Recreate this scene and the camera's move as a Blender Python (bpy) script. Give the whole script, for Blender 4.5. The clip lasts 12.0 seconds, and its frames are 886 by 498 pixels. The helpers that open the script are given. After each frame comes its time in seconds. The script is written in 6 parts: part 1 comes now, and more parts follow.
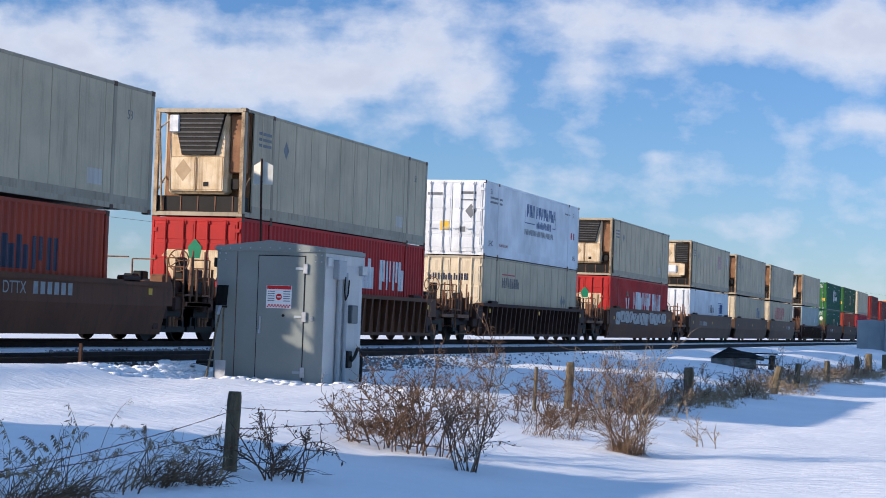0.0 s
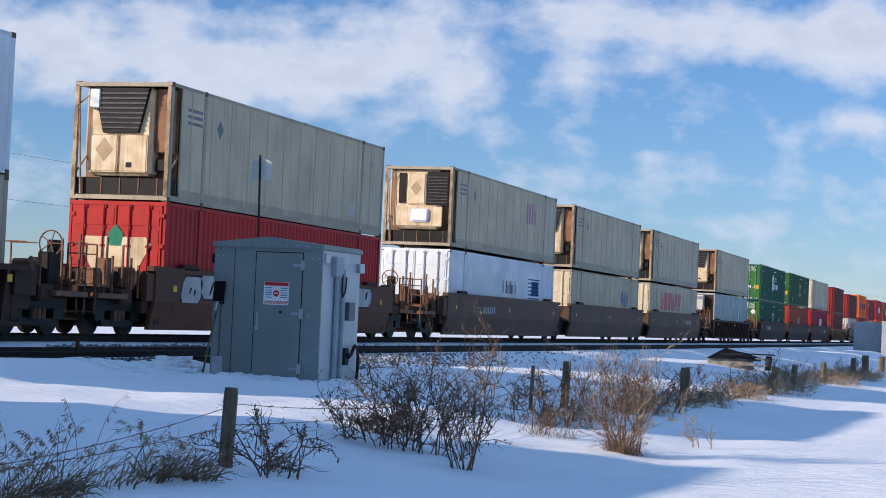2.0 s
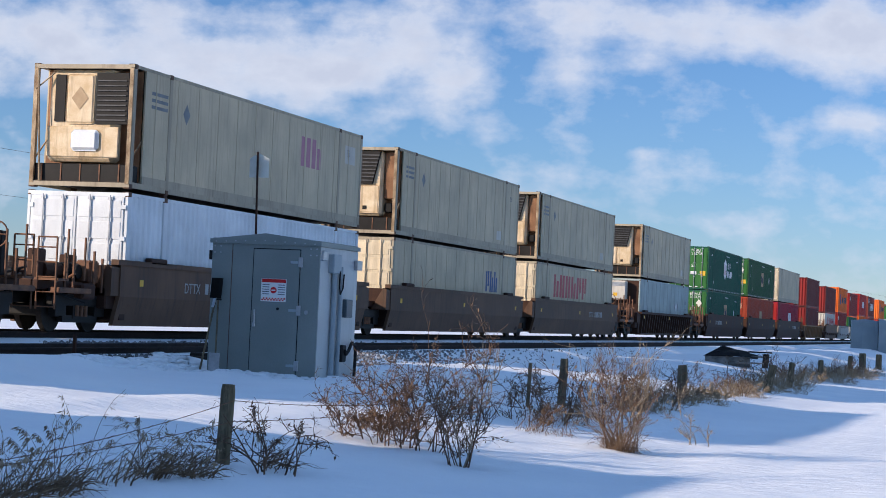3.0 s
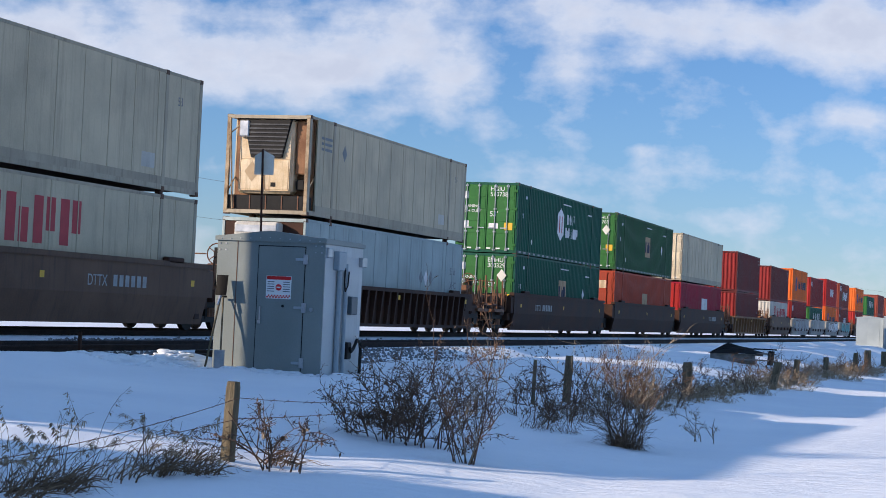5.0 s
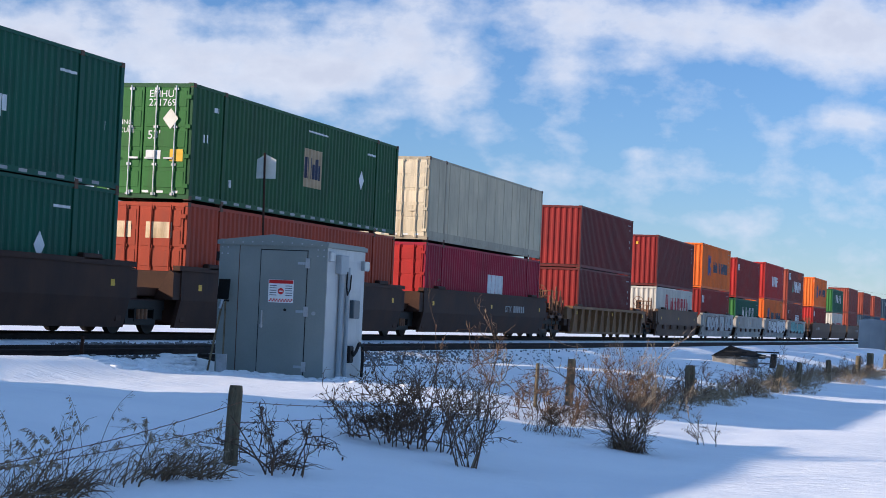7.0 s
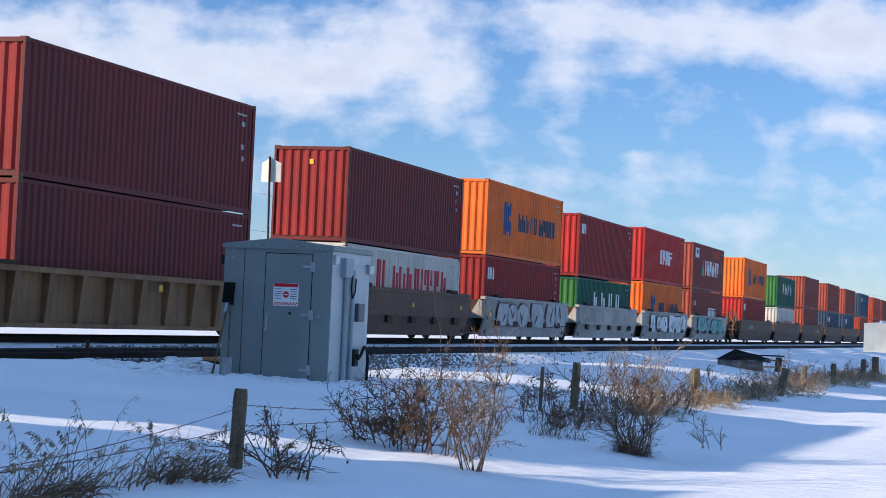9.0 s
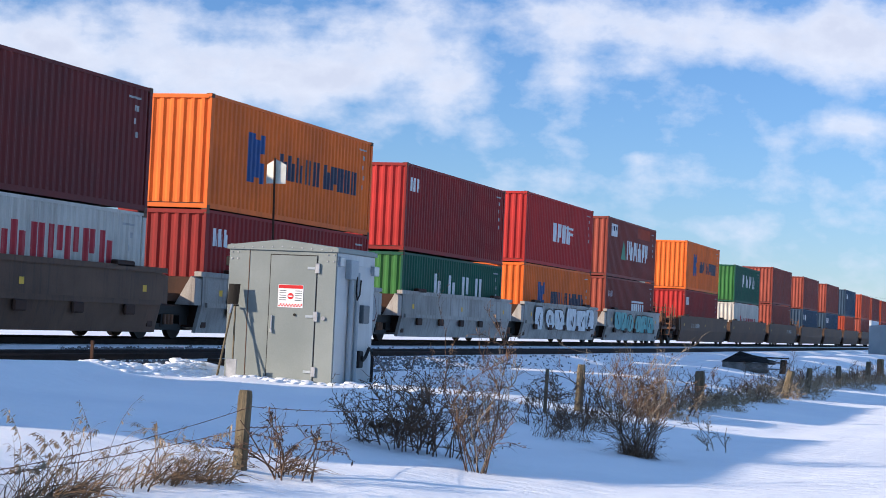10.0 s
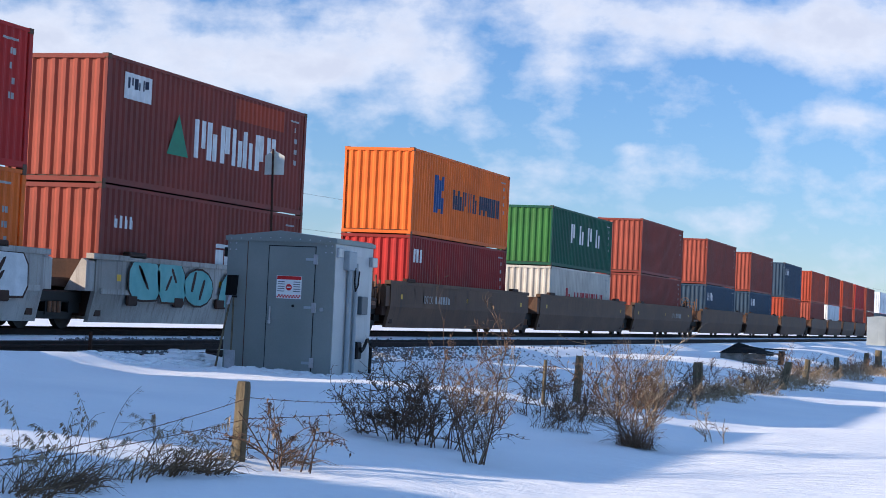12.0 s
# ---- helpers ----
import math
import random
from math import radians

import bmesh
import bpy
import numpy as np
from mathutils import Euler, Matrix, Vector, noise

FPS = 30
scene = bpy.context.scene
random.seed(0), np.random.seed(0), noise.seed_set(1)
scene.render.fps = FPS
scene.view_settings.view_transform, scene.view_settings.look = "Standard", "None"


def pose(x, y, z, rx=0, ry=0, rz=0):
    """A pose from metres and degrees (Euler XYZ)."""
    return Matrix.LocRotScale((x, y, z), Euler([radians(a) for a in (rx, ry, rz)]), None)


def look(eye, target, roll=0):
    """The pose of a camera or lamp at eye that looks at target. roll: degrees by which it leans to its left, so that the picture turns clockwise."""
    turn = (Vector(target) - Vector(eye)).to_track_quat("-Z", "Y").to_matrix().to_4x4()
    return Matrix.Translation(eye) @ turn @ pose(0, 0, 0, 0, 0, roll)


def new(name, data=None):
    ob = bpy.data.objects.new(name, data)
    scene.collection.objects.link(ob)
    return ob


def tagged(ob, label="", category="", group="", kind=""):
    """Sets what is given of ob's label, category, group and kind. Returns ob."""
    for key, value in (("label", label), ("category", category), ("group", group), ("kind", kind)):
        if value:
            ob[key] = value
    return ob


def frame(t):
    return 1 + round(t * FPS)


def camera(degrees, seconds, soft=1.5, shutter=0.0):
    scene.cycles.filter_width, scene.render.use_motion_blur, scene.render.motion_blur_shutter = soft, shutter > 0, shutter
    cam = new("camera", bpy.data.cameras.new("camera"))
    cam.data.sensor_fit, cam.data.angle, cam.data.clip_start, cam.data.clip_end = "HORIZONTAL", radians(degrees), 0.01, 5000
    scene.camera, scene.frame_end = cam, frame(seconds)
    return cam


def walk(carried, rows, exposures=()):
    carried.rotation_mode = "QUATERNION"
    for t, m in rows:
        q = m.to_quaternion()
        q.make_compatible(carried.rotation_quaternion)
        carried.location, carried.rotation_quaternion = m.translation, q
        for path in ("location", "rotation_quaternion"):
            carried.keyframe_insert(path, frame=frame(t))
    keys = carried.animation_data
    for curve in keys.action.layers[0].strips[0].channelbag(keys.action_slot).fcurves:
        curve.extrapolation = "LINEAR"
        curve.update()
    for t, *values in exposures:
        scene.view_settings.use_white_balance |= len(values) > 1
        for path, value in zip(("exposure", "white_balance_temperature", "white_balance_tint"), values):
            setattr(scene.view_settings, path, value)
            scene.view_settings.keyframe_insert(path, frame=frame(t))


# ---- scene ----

# Rail top of the main track is z = 0; the track runs along +Y, its centre at x = -21.
cam = camera(26.13, 12.0, soft=0.9)
EYE = Vector((0.0, 0.0, 0.739))
SPEED = 25.86          # metres a second, towards -Y
TRACK_X = -21.0


def aim(yaw, pitch, roll):
    a, b = radians(yaw), radians(pitch)
    return look(EYE, EYE + Vector((-math.sin(a) * math.cos(b), math.cos(a) * math.cos(b), math.sin(b))), roll)


HEADINGS = [
    (0, 16.921, 2.143, 1.993), (0.5, 16.894, 2.012, 2.141), (1, 16.901, 2.049, 2.395), (1.5, 16.882, 2.067, 2.478),
    (2, 16.850, 2.086, 2.500), (2.5, 16.807, 2.035, 2.509), (3, 16.771, 2.003, 2.609), (5, 16.917, 1.910, 2.595),
    (5.5, 16.881, 1.889, 2.463), (6, 16.852, 1.896, 2.579), (6.5, 16.882, 1.911, 2.493), (7, 16.985, 2.013, 2.491),
    (9, 17.138, 2.108, 2.503), (9.5, 17.188, 2.136, 2.482), (10, 17.286, 2.156, 2.588), (10.5, 17.380, 2.160, 2.657),
    (11, 17.531, 2.058, 2.659), (11.5, 17.482, 2.005, 2.628), (12, 17.222, 1.893, 2.601)]
walk(cam, [(t, aim(y, p, r)) for t, y, p, r in HEADINGS], exposures=[(0, 0.15, 5700, 12), (3, 0.12, 5700, 12), (7, 0.2, 5700, 12), (9, 0.32, 5700, 12), (12, 0.33, 5700, 12)])

# ---------------------------------------------------------------- light
SUN_TURN = 39.0        # degrees from +X towards +Y, the way the light travels
SUN_HEIGHT = 18.8
world = bpy.data.worlds.new("world")
scene.world = world
world.use_nodes = True
wn = world.node_tree.nodes
sky = wn.new("ShaderNodeTexSky")
sky.sky_type, sky.sun_disc = "NISHITA", False
sky.sun_elevation = radians(SUN_HEIGHT)
sky.sun_rotation = radians(270 - SUN_TURN)
sky.altitude = 300
sky.air_density, sky.dust_density, sky.ozone_density = 1.0, 0.0, 5.0
wn["Background"].inputs["Strength"].default_value = 0.098
# bluish broken cloud added over the upper dome, above the view, to fill shade
wl = world.node_tree.links
wco = wn.new("ShaderNodeTexCoord")
wcl = wn.new("ShaderNodeTexNoise")
wcl.inputs["Scale"].default_value, wcl.inputs["Detail"].default_value = 3.5, 7
wl.new(wco.outputs["Generated"], wcl.inputs[0])
wsep = wn.new("ShaderNodeSeparateXYZ")
wl.new(wco.outputs["Generated"], wsep.inputs[0])
whigh = wn.new("ShaderNodeMapRange")
whigh.inputs["From Min"].default_value, whigh.inputs["From Max"].default_value = 0.2, 0.42
wl.new(wsep.outputs["Z"], whigh.inputs[0])
wramp = wn.new("ShaderNodeMapRange")
wramp.inputs["From Min"].default_value, wramp.inputs["From Max"].default_value = 0.46, 0.66
wl.new(wcl.outputs[0], wramp.inputs[0])
wmul = wn.new("ShaderNodeMath")
wmul.operation = "MULTIPLY"
wl.new(whigh.outputs[0], wmul.inputs[0])
wl.new(wramp.outputs[0], wmul.inputs[1])
wmix = wn.new("ShaderNodeMixRGB")
wl.new(wmul.outputs[0], wmix.inputs[0])
wtint = wn.new("ShaderNodeMixRGB")
wtint.blend_type = "MULTIPLY"
wtint.inputs[0].default_value, wtint.inputs[2].default_value = 1.0, (0.975, 0.972, 1.045, 1)
wl.new(sky.outputs[0], wtint.inputs[1])
wl.new(wtint.outputs[0], wmix.inputs[1])
# bluer than real cloud, to tint the light on shaded snow
wmix.inputs[2].default_value = (4.9, 7.2, 10.3, 1)
wl.new(wmix.outputs[0], wn["Background"].inputs[0])
sun = new("sun", bpy.data.lights.new("sun", "SUN"))
sun.data.energy, sun.data.angle, sun.data.color = 5.5, radians(0.53), (1.0, 0.79, 0.57)
_a, _e = radians(SUN_TURN), radians(SUN_HEIGHT)
sun.matrix_world = look((0, 0, 60), Vector((0, 0, 60)) + Vector((math.cos(_a) * math.cos(_e), math.sin(_a) * math.cos(_e), -math.sin(_e))))


# ---------------------------------------------------------------- materials
def nodes_of(m):
    m.use_nodes = True
    return m.node_tree.nodes, m.node_tree.links, m.node_tree.nodes["Principled BSDF"]


def ramp(n, stops):
    r = n.new("ShaderNodeValToRGB")
    el = r.color_ramp.elements
    while len(el) < len(stops):
        el.new(0.5)
    for e, (p, c) in zip(el, stops):
        e.position, e.color = p, (*c, 1) if len(c) == 3 else c
    return r


def surface(name, low, high, rough=0.6, metal=0.0, scale=3.0, stretch=(1, 1, 1), bump=0.0, fine=40.0, dirt=None, dirt_amount=0.5, streak=(6.0, 6.0, 0.35)):
    """A surface between two colours by broad noise, with fine grain, optional streaks of dirt, and relief."""
    m = bpy.data.materials.new(name)
    n, l, p = nodes_of(m)
    co = n.new("ShaderNodeTexCoord")
    mp = n.new("ShaderNodeMapping")
    mp.inputs["Scale"].default_value = stretch
    l.new(co.outputs["Object"], mp.inputs[0])
    rnd = n.new("ShaderNodeObjectInfo")
    off = n.new("ShaderNodeVectorMath")
    off.operation = "ADD"
    l.new(mp.outputs[0], off.inputs[0])
    l.new(rnd.outputs["Random"], off.inputs[1])
    big = n.new("ShaderNodeTexNoise")
    big.inputs["Scale"].default_value, big.inputs["Detail"].default_value = scale, 6
    l.new(off.outputs[0], big.inputs[0])
    small = n.new("ShaderNodeTexNoise")
    small.inputs["Scale"].default_value, small.inputs["Detail"].default_value = fine, 4
    l.new(off.outputs[0], small.inputs[0])
    mix = n.new("ShaderNodeMath")
    mix.operation = "MULTIPLY_ADD"
    mix.inputs[1].default_value = 0.35
    l.new(small.outputs[0], mix.inputs[0])
    l.new(big.outputs[0], mix.inputs[2])
    r = ramp(n, [(0.48, low), (0.86, high)])
    l.new(mix.outputs[0], r.inputs[0])
    out = r.outputs[0]
    if dirt:
        ms = n.new("ShaderNodeMapping")
        ms.inputs["Scale"].default_value = streak
        l.new(co.outputs["Object"], ms.inputs[0])
        so = n.new("ShaderNodeVectorMath")
        so.operation = "ADD"
        l.new(ms.outputs[0], so.inputs[0])
        l.new(rnd.outputs["Random"], so.inputs[1])
        st = n.new("ShaderNodeTexNoise")
        st.inputs["Scale"].default_value, st.inputs["Detail"].default_value, st.inputs["Roughness"].default_value = 1.0, 8, 0.7
        l.new(so.outputs[0], st.inputs[0])
        sr = ramp(n, [(0.5, (0, 0, 0)), (0.78, (dirt_amount,) * 3)])
        l.new(st.outputs[0], sr.inputs[0])
        dm = n.new("ShaderNodeMixRGB")
        l.new(sr.outputs[0], dm.inputs[0])
        l.new(out, dm.inputs[1])
        dm.inputs[2].default_value = (*dirt, 1)
        out = dm.outputs[0]
    l.new(out, p.inputs["Base Color"])
    rr = n.new("ShaderNodeMapRange")
    rr.inputs["To Min"].default_value, rr.inputs["To Max"].default_value = max(0.05, rough - 0.12), min(1, rough + 0.12)
    l.new(big.outputs[0], rr.inputs[0])
    l.new(rr.outputs[0], p.inputs["Roughness"])
    p.inputs["Metallic"].default_value = metal
    p.inputs["Specular IOR Level"].default_value = 0.5 if metal else 0.22
    if bump:
        b = n.new("ShaderNodeBump")
        b.inputs["Strength"].default_value, b.inputs["Distance"].default_value = bump, 0.02
        l.new(mix.outputs[0], b.inputs["Height"])
        l.new(b.outputs[0], p.inputs["Normal"])
    return m


RUST = (0.10, 0.045, 0.02)
GRIME = (0.06, 0.05, 0.045)


def paint(name, c, dirt=GRIME, amount=0.45, rough=0.62):
    return surface(name, tuple(v * 0.78 for v in c), tuple(min(1, v * 1.12) for v in c), rough, 0, 0.7, dirt=dirt, dirt_amount=amount, bump=0.05)


P_GREY = paint("grey_white_panel", (0.54, 0.455, 0.305), (0.16, 0.11, 0.07), 0.5)
P_KICK = paint("scuffed_grey_strip", (0.40, 0.34, 0.24), (0.10, 0.07, 0.05), 0.7)
P_PALEBLUE = paint("pale_blue_panel", (0.36, 0.42, 0.40), (0.16, 0.12, 0.09), 0.4)
P_WHITE = paint("white_panel", (0.74, 0.77, 0.78), amount=0.14)
P_DIRTY = paint("dirty_cream_white", (0.56, 0.53, 0.46), (0.16, 0.10, 0.06), 0.5)
P_CREAM = paint("cream_panel", (0.70, 0.60, 0.42), (0.12, 0.07, 0.035), 0.6)
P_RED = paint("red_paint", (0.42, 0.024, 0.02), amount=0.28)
P_ORANGE_RED = paint("orange_red_paint", (0.36, 0.056, 0.024), amount=0.4)
# end walls of maroon and red boxes, with the sun's brightening in the colour
P_SUNEND = paint("faded_rust_red_paint", (0.30, 0.066, 0.04), RUST, 0.4)
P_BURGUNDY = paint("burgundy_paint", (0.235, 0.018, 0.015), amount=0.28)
# plum for the shaded sides; the same boxes get burgundy on their sunlit ends
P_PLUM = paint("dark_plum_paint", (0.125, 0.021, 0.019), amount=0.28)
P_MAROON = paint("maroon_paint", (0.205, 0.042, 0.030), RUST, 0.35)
P_ORANGE = paint("orange_paint", (0.74, 0.15, 0.018), (0.2, 0.05, 0.01), 0.4)
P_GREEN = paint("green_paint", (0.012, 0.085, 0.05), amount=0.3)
# yellower, lighter green for doors and ends: warm sunlight painted into it
P_SUNGREEN = paint("bright_green_paint", (0.04, 0.155, 0.035), amount=0.3)
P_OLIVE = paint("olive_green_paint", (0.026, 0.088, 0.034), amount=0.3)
P_MAGENTA = paint("magenta_paint", (0.31, 0.012, 0.034), amount=0.3)
P_BLUE = paint("blue_paint", (0.03, 0.06, 0.10), amount=0.35)
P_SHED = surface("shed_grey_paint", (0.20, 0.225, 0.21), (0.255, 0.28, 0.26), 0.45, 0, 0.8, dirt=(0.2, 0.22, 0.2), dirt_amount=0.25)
# paler than the front: bounce from the sunlit field is mixed into this colour
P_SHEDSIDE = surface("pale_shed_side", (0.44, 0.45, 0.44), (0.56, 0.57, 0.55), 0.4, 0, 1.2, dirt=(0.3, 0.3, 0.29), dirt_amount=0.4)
P_METER = surface("dark_meter_paint", (0.07, 0.09, 0.10), (0.11, 0.13, 0.145), 0.4, 0, 2.0)
P_CONDUIT = surface("grey_conduit_paint", (0.30, 0.34, 0.36), (0.40, 0.44, 0.46), 0.45, 0, 1.5)
P_SHEDPALE = surface("pale_shed_paint", (0.30, 0.34, 0.35), (0.38, 0.42, 0.43), 0.45, 0, 0.8)
M_BLACK = surface("black_steel", (0.006, 0.0055, 0.005), (0.018, 0.016, 0.014), 0.6, 0.0, 2.0, bump=0.2)
M_BROWN = surface("brown_car_steel", (0.085, 0.030, 0.012), (0.155, 0.062, 0.028), 0.65, 0, 0.8, bump=0.15, dirt=(0.03, 0.025, 0.02), dirt_amount=0.7)
M_CARGREY = surface("grey_brown_car_steel", (0.09, 0.048, 0.028), (0.16, 0.092, 0.056), 0.65, 0, 0.8, bump=0.15, dirt=(0.03, 0.027, 0.024), dirt_amount=0.7)
M_CARTAN = surface("tan_brown_car_steel", (0.17, 0.09, 0.042), (0.30, 0.17, 0.08), 0.7, 0, 0.8, bump=0.15, dirt=(0.04, 0.03, 0.022), dirt_amount=0.7)
M_CARPALE = surface("pale_grey_car_steel", (0.27, 0.245, 0.21), (0.50, 0.47, 0.42), 0.6, 0, 0.6, bump=0.1, dirt=(0.09, 0.06, 0.05), dirt_amount=0.8)
M_CARDARK = surface("dark_car_steel", (0.031, 0.013, 0.008), (0.068, 0.032, 0.019), 0.7, 0, 1.0, bump=0.2, dirt=RUST, dirt_amount=0.3)
M_RUSTY = surface("rusty_steel", (0.09, 0.038, 0.018), (0.24, 0.11, 0.05), 0.7, 0.1, 4.0, bump=0.2)
M_WHEEL = surface("wheel_steel", (0.014, 0.011, 0.009), (0.034, 0.026, 0.02), 0.7, 0.0, 5.0)
M_RAIL = surface("rail_steel", (0.018, 0.013, 0.011), (0.045, 0.03, 0.024), 0.88, 0.0, 4.0)
M_TIE = surface("creosoted_wood", (0.02, 0.016, 0.013), (0.06, 0.05, 0.042), 0.85, 0, 3.0, bump=0.4)
M_STEEL = surface("galvanised_steel", (0.35, 0.36, 0.37), (0.5, 0.51, 0.52), 0.4, 0.8, 6.0)
M_WHITEMARK = surface("white_lettering", (0.6, 0.6, 0.58), (0.8, 0.8, 0.78), 0.55, 0, 3.0)
M_BLUEMARK = surface("blue_lettering", (0.015, 0.05, 0.16), (0.02, 0.07, 0.22), 0.5, 0, 3.0)
M_DARKMARK = surface("dark_lettering", (0.02, 0.025, 0.05), (0.04, 0.045, 0.08), 0.5, 0, 3.0)
M_GREYMARK = surface("grey_lettering", (0.12, 0.13, 0.14), (0.2, 0.21, 0.22), 0.5, 0, 3.0)
M_REDMARK = surface("red_lettering", (0.35, 0.02, 0.03), (0.45, 0.04, 0.05), 0.5, 0, 3.0)
M_PINKMARK = surface("faded_pink_lettering", (0.36, 0.14, 0.20), (0.44, 0.20, 0.25), 0.5, 0, 3.0)
M_YELLOW = surface("yellow_sticker", (0.65, 0.38, 0.03), (0.75, 0.46, 0.05), 0.5, 0, 5.0)
M_TEAL = surface("teal_spray_paint", (0.10, 0.32, 0.30), (0.2, 0.45, 0.42), 0.6, 0, 2.0)
M_PALEPAINT = surface("pale_spray_paint", (0.30, 0.30, 0.29), (0.5, 0.5, 0.48), 0.6, 0, 2.0)
M_GREENMARK = surface("green_lettering", (0.01, 0.16, 0.08), (0.02, 0.22, 0.11), 0.5, 0, 3.0)
M_TAN = surface("tan_stained_white", (0.55, 0.40, 0.22), (0.75, 0.62, 0.42), 0.55, 0, 2.5, dirt=(0.12, 0.055, 0.02), dirt_amount=0.85)
M_SIGNCREAM = surface("weathered_sign_white", (0.6, 0.58, 0.48), (0.75, 0.73, 0.64), 0.5, 0, 3.0)
M_FRAME = surface("rust_stained_frame", (0.16, 0.10, 0.05), (0.52, 0.40, 0.25), 0.65, 0, 2.5, dirt=(0.07, 0.03, 0.014), dirt_amount=0.95, streak=(5.0, 5.0, 2.5))
M_POST = surface("weathered_post_wood", (0.065, 0.05, 0.03), (0.21, 0.17, 0.105), 0.9, 0, 5.0, stretch=(3, 3, 0.4), bump=0.6)
M_PLANK = surface("weathered_grey_board", (0.14, 0.13, 0.115), (0.32, 0.30, 0.27), 0.9, 0, 4.0, bump=0.4)
M_TAR = surface("black_tar_felt", (0.012, 0.012, 0.013), (0.03, 0.03, 0.03), 0.75, 0, 4.0, bump=0.4)
M_TWIG = surface("dark_twig_bark", (0.065, 0.038, 0.024), (0.19, 0.115, 0.07), 0.85, 0, 8.0)
M_TWIGPALE = surface("pale_twig_bark", (0.16, 0.12, 0.08), (0.34, 0.27, 0.19), 0.85, 0, 8.0)
M_STRAW = surface("dry_straw", (0.27, 0.19, 0.11), (0.46, 0.36, 0.24), 0.85, 0, 6.0)
M_STRAWRED = surface("russet_dry_grass", (0.12, 0.075, 0.045), (0.26, 0.175, 0.11), 0.85, 0, 6.0)
M_STONE = surface("ballast_stone", (0.10, 0.10, 0.105), (0.30, 0.30, 0.30), 0.9, 0, 4.0, bump=0.5)


def snow_material():
    m = bpy.data.materials.new("snow")
    n, l, p = nodes_of(m)
    co = n.new("ShaderNodeTexCoord")
    big = n.new("ShaderNodeTexNoise")
    big.inputs["Scale"].default_value, big.inputs["Detail"].default_value = 0.35, 8
    l.new(co.outputs["Object"], big.inputs[0])
    mp = n.new("ShaderNodeMapping")
    mp.inputs["Scale"].default_value, mp.inputs["Rotation"].default_value = (1.0, 2.0, 1.0), (0, 0, 0.35)
    l.new(co.outputs["Object"], mp.inputs[0])
    wind = n.new("ShaderNodeTexNoise")
    wind.inputs["Scale"].default_value, wind.inputs["Detail"].default_value = 2.0, 7
    l.new(mp.outputs[0], wind.inputs[0])
    fine = n.new("ShaderNodeTexNoise")
    fine.inputs["Scale"].default_value, fine.inputs["Detail"].default_value = 22, 4
    l.new(co.outputs["Object"], fine.inputs[0])
    r = ramp(n, [(0.3, (0.82, 0.84, 0.86)), (0.7, (0.91, 0.92, 0.92))])
    l.new(big.outputs[0], r.inputs[0])
    l.new(r.outputs[0], p.inputs["Base Color"])
    p.inputs["Roughness"].default_value = 0.75
    p.inputs["Specular IOR Level"].default_value = 0.25
    add = n.new("ShaderNodeMath")
    add.operation = "MULTIPLY_ADD"
    add.inputs[1].default_value = 0.2
    l.new(fine.outputs[0], add.inputs[0])
    l.new(wind.outputs[0], add.inputs[2])
    b = n.new("ShaderNodeBump")
    b.inputs["Strength"].default_value, b.inputs["Distance"].default_value = 0.6, 0.075
    l.new(add.outputs[0], b.inputs["Height"])
    l.new(b.outputs[0], p.inputs["Normal"])
    return m


M_SNOW = snow_material()


# ---------------------------------------------------------------- mesh helpers
def part(name, bm, material, parent, label="", kind=""):
    me = bpy.data.meshes.new(name)
    bm.to_mesh(me)
    bm.free()
    me.materials.append(material)
    ob = new(name, me)
    ob.parent = parent
    return tagged(ob, label, kind=kind)


def thing(name, m, label, category, group="", kind=""):
    ob = new(name)
    ob.empty_display_size = 0.2
    ob.matrix_basis = m
    return tagged(ob, label, category, group, kind)


def box(x0, x1, y0, y1, z0, z1, bm=None, bevel=0.0):
    bm = bm or bmesh.new()
    v = [bm.verts.new((x, y, z)) for z in (z0, z1) for x, y in ((x0, y0), (x1, y0), (x1, y1), (x0, y1))]
    fs = [bm.faces.new([v[i] for i in q]) for q in ((3, 2, 1, 0), (4, 5, 6, 7), (0, 1, 5, 4), (1, 2, 6, 5), (2, 3, 7, 6), (3, 0, 4, 7))]
    if bevel:
        bmesh.ops.bevel(bm, geom=list({e for f in fs for e in f.edges}), offset=bevel, segments=1, affect="EDGES")
    return bm


def rod(p, q, r, bm=None, n=6, r2=None):
    bm = bm or bmesh.new()
    p, q = Vector(p), Vector(q)
    t = (q - p).to_track_quat("Z", "Y").to_matrix()
    rings = []
    for c, rad in ((p, r), (q, r if r2 is None else r2)):
        rings.append([bm.verts.new(c + t @ Vector((rad * math.cos(2 * math.pi * i / n), rad * math.sin(2 * math.pi * i / n), 0))) for i in range(n)])
    for i in range(n):
        bm.faces.new((rings[0][i], rings[0][(i + 1) % n], rings[1][(i + 1) % n], rings[1][i]))
    bm.faces.new(rings[0][::-1])
    bm.faces.new(rings[1])
    return bm


def extrude_profile(profile, y0, y1, bm=None):
    """A closed profile of (x, z), run along y."""
    bm = bm or bmesh.new()
    a = [bm.verts.new((x, y0, z)) for x, z in profile]
    b = [bm.verts.new((x, y1, z)) for x, z in profile]
    k = len(profile)
    for i in range(k):
        bm.faces.new((a[i], a[(i + 1) % k], b[(i + 1) % k], b[i]))
    bm.faces.new(a[::-1])
    bm.faces.new(b)
    return bm


WAVE = 0.28


def wave_depth(u, depth):
    f = (u / WAVE) % 1.0
    return -depth * min(1.0, max(0.0, (abs(f - 0.5) * 2 - 0.25) / 0.5))


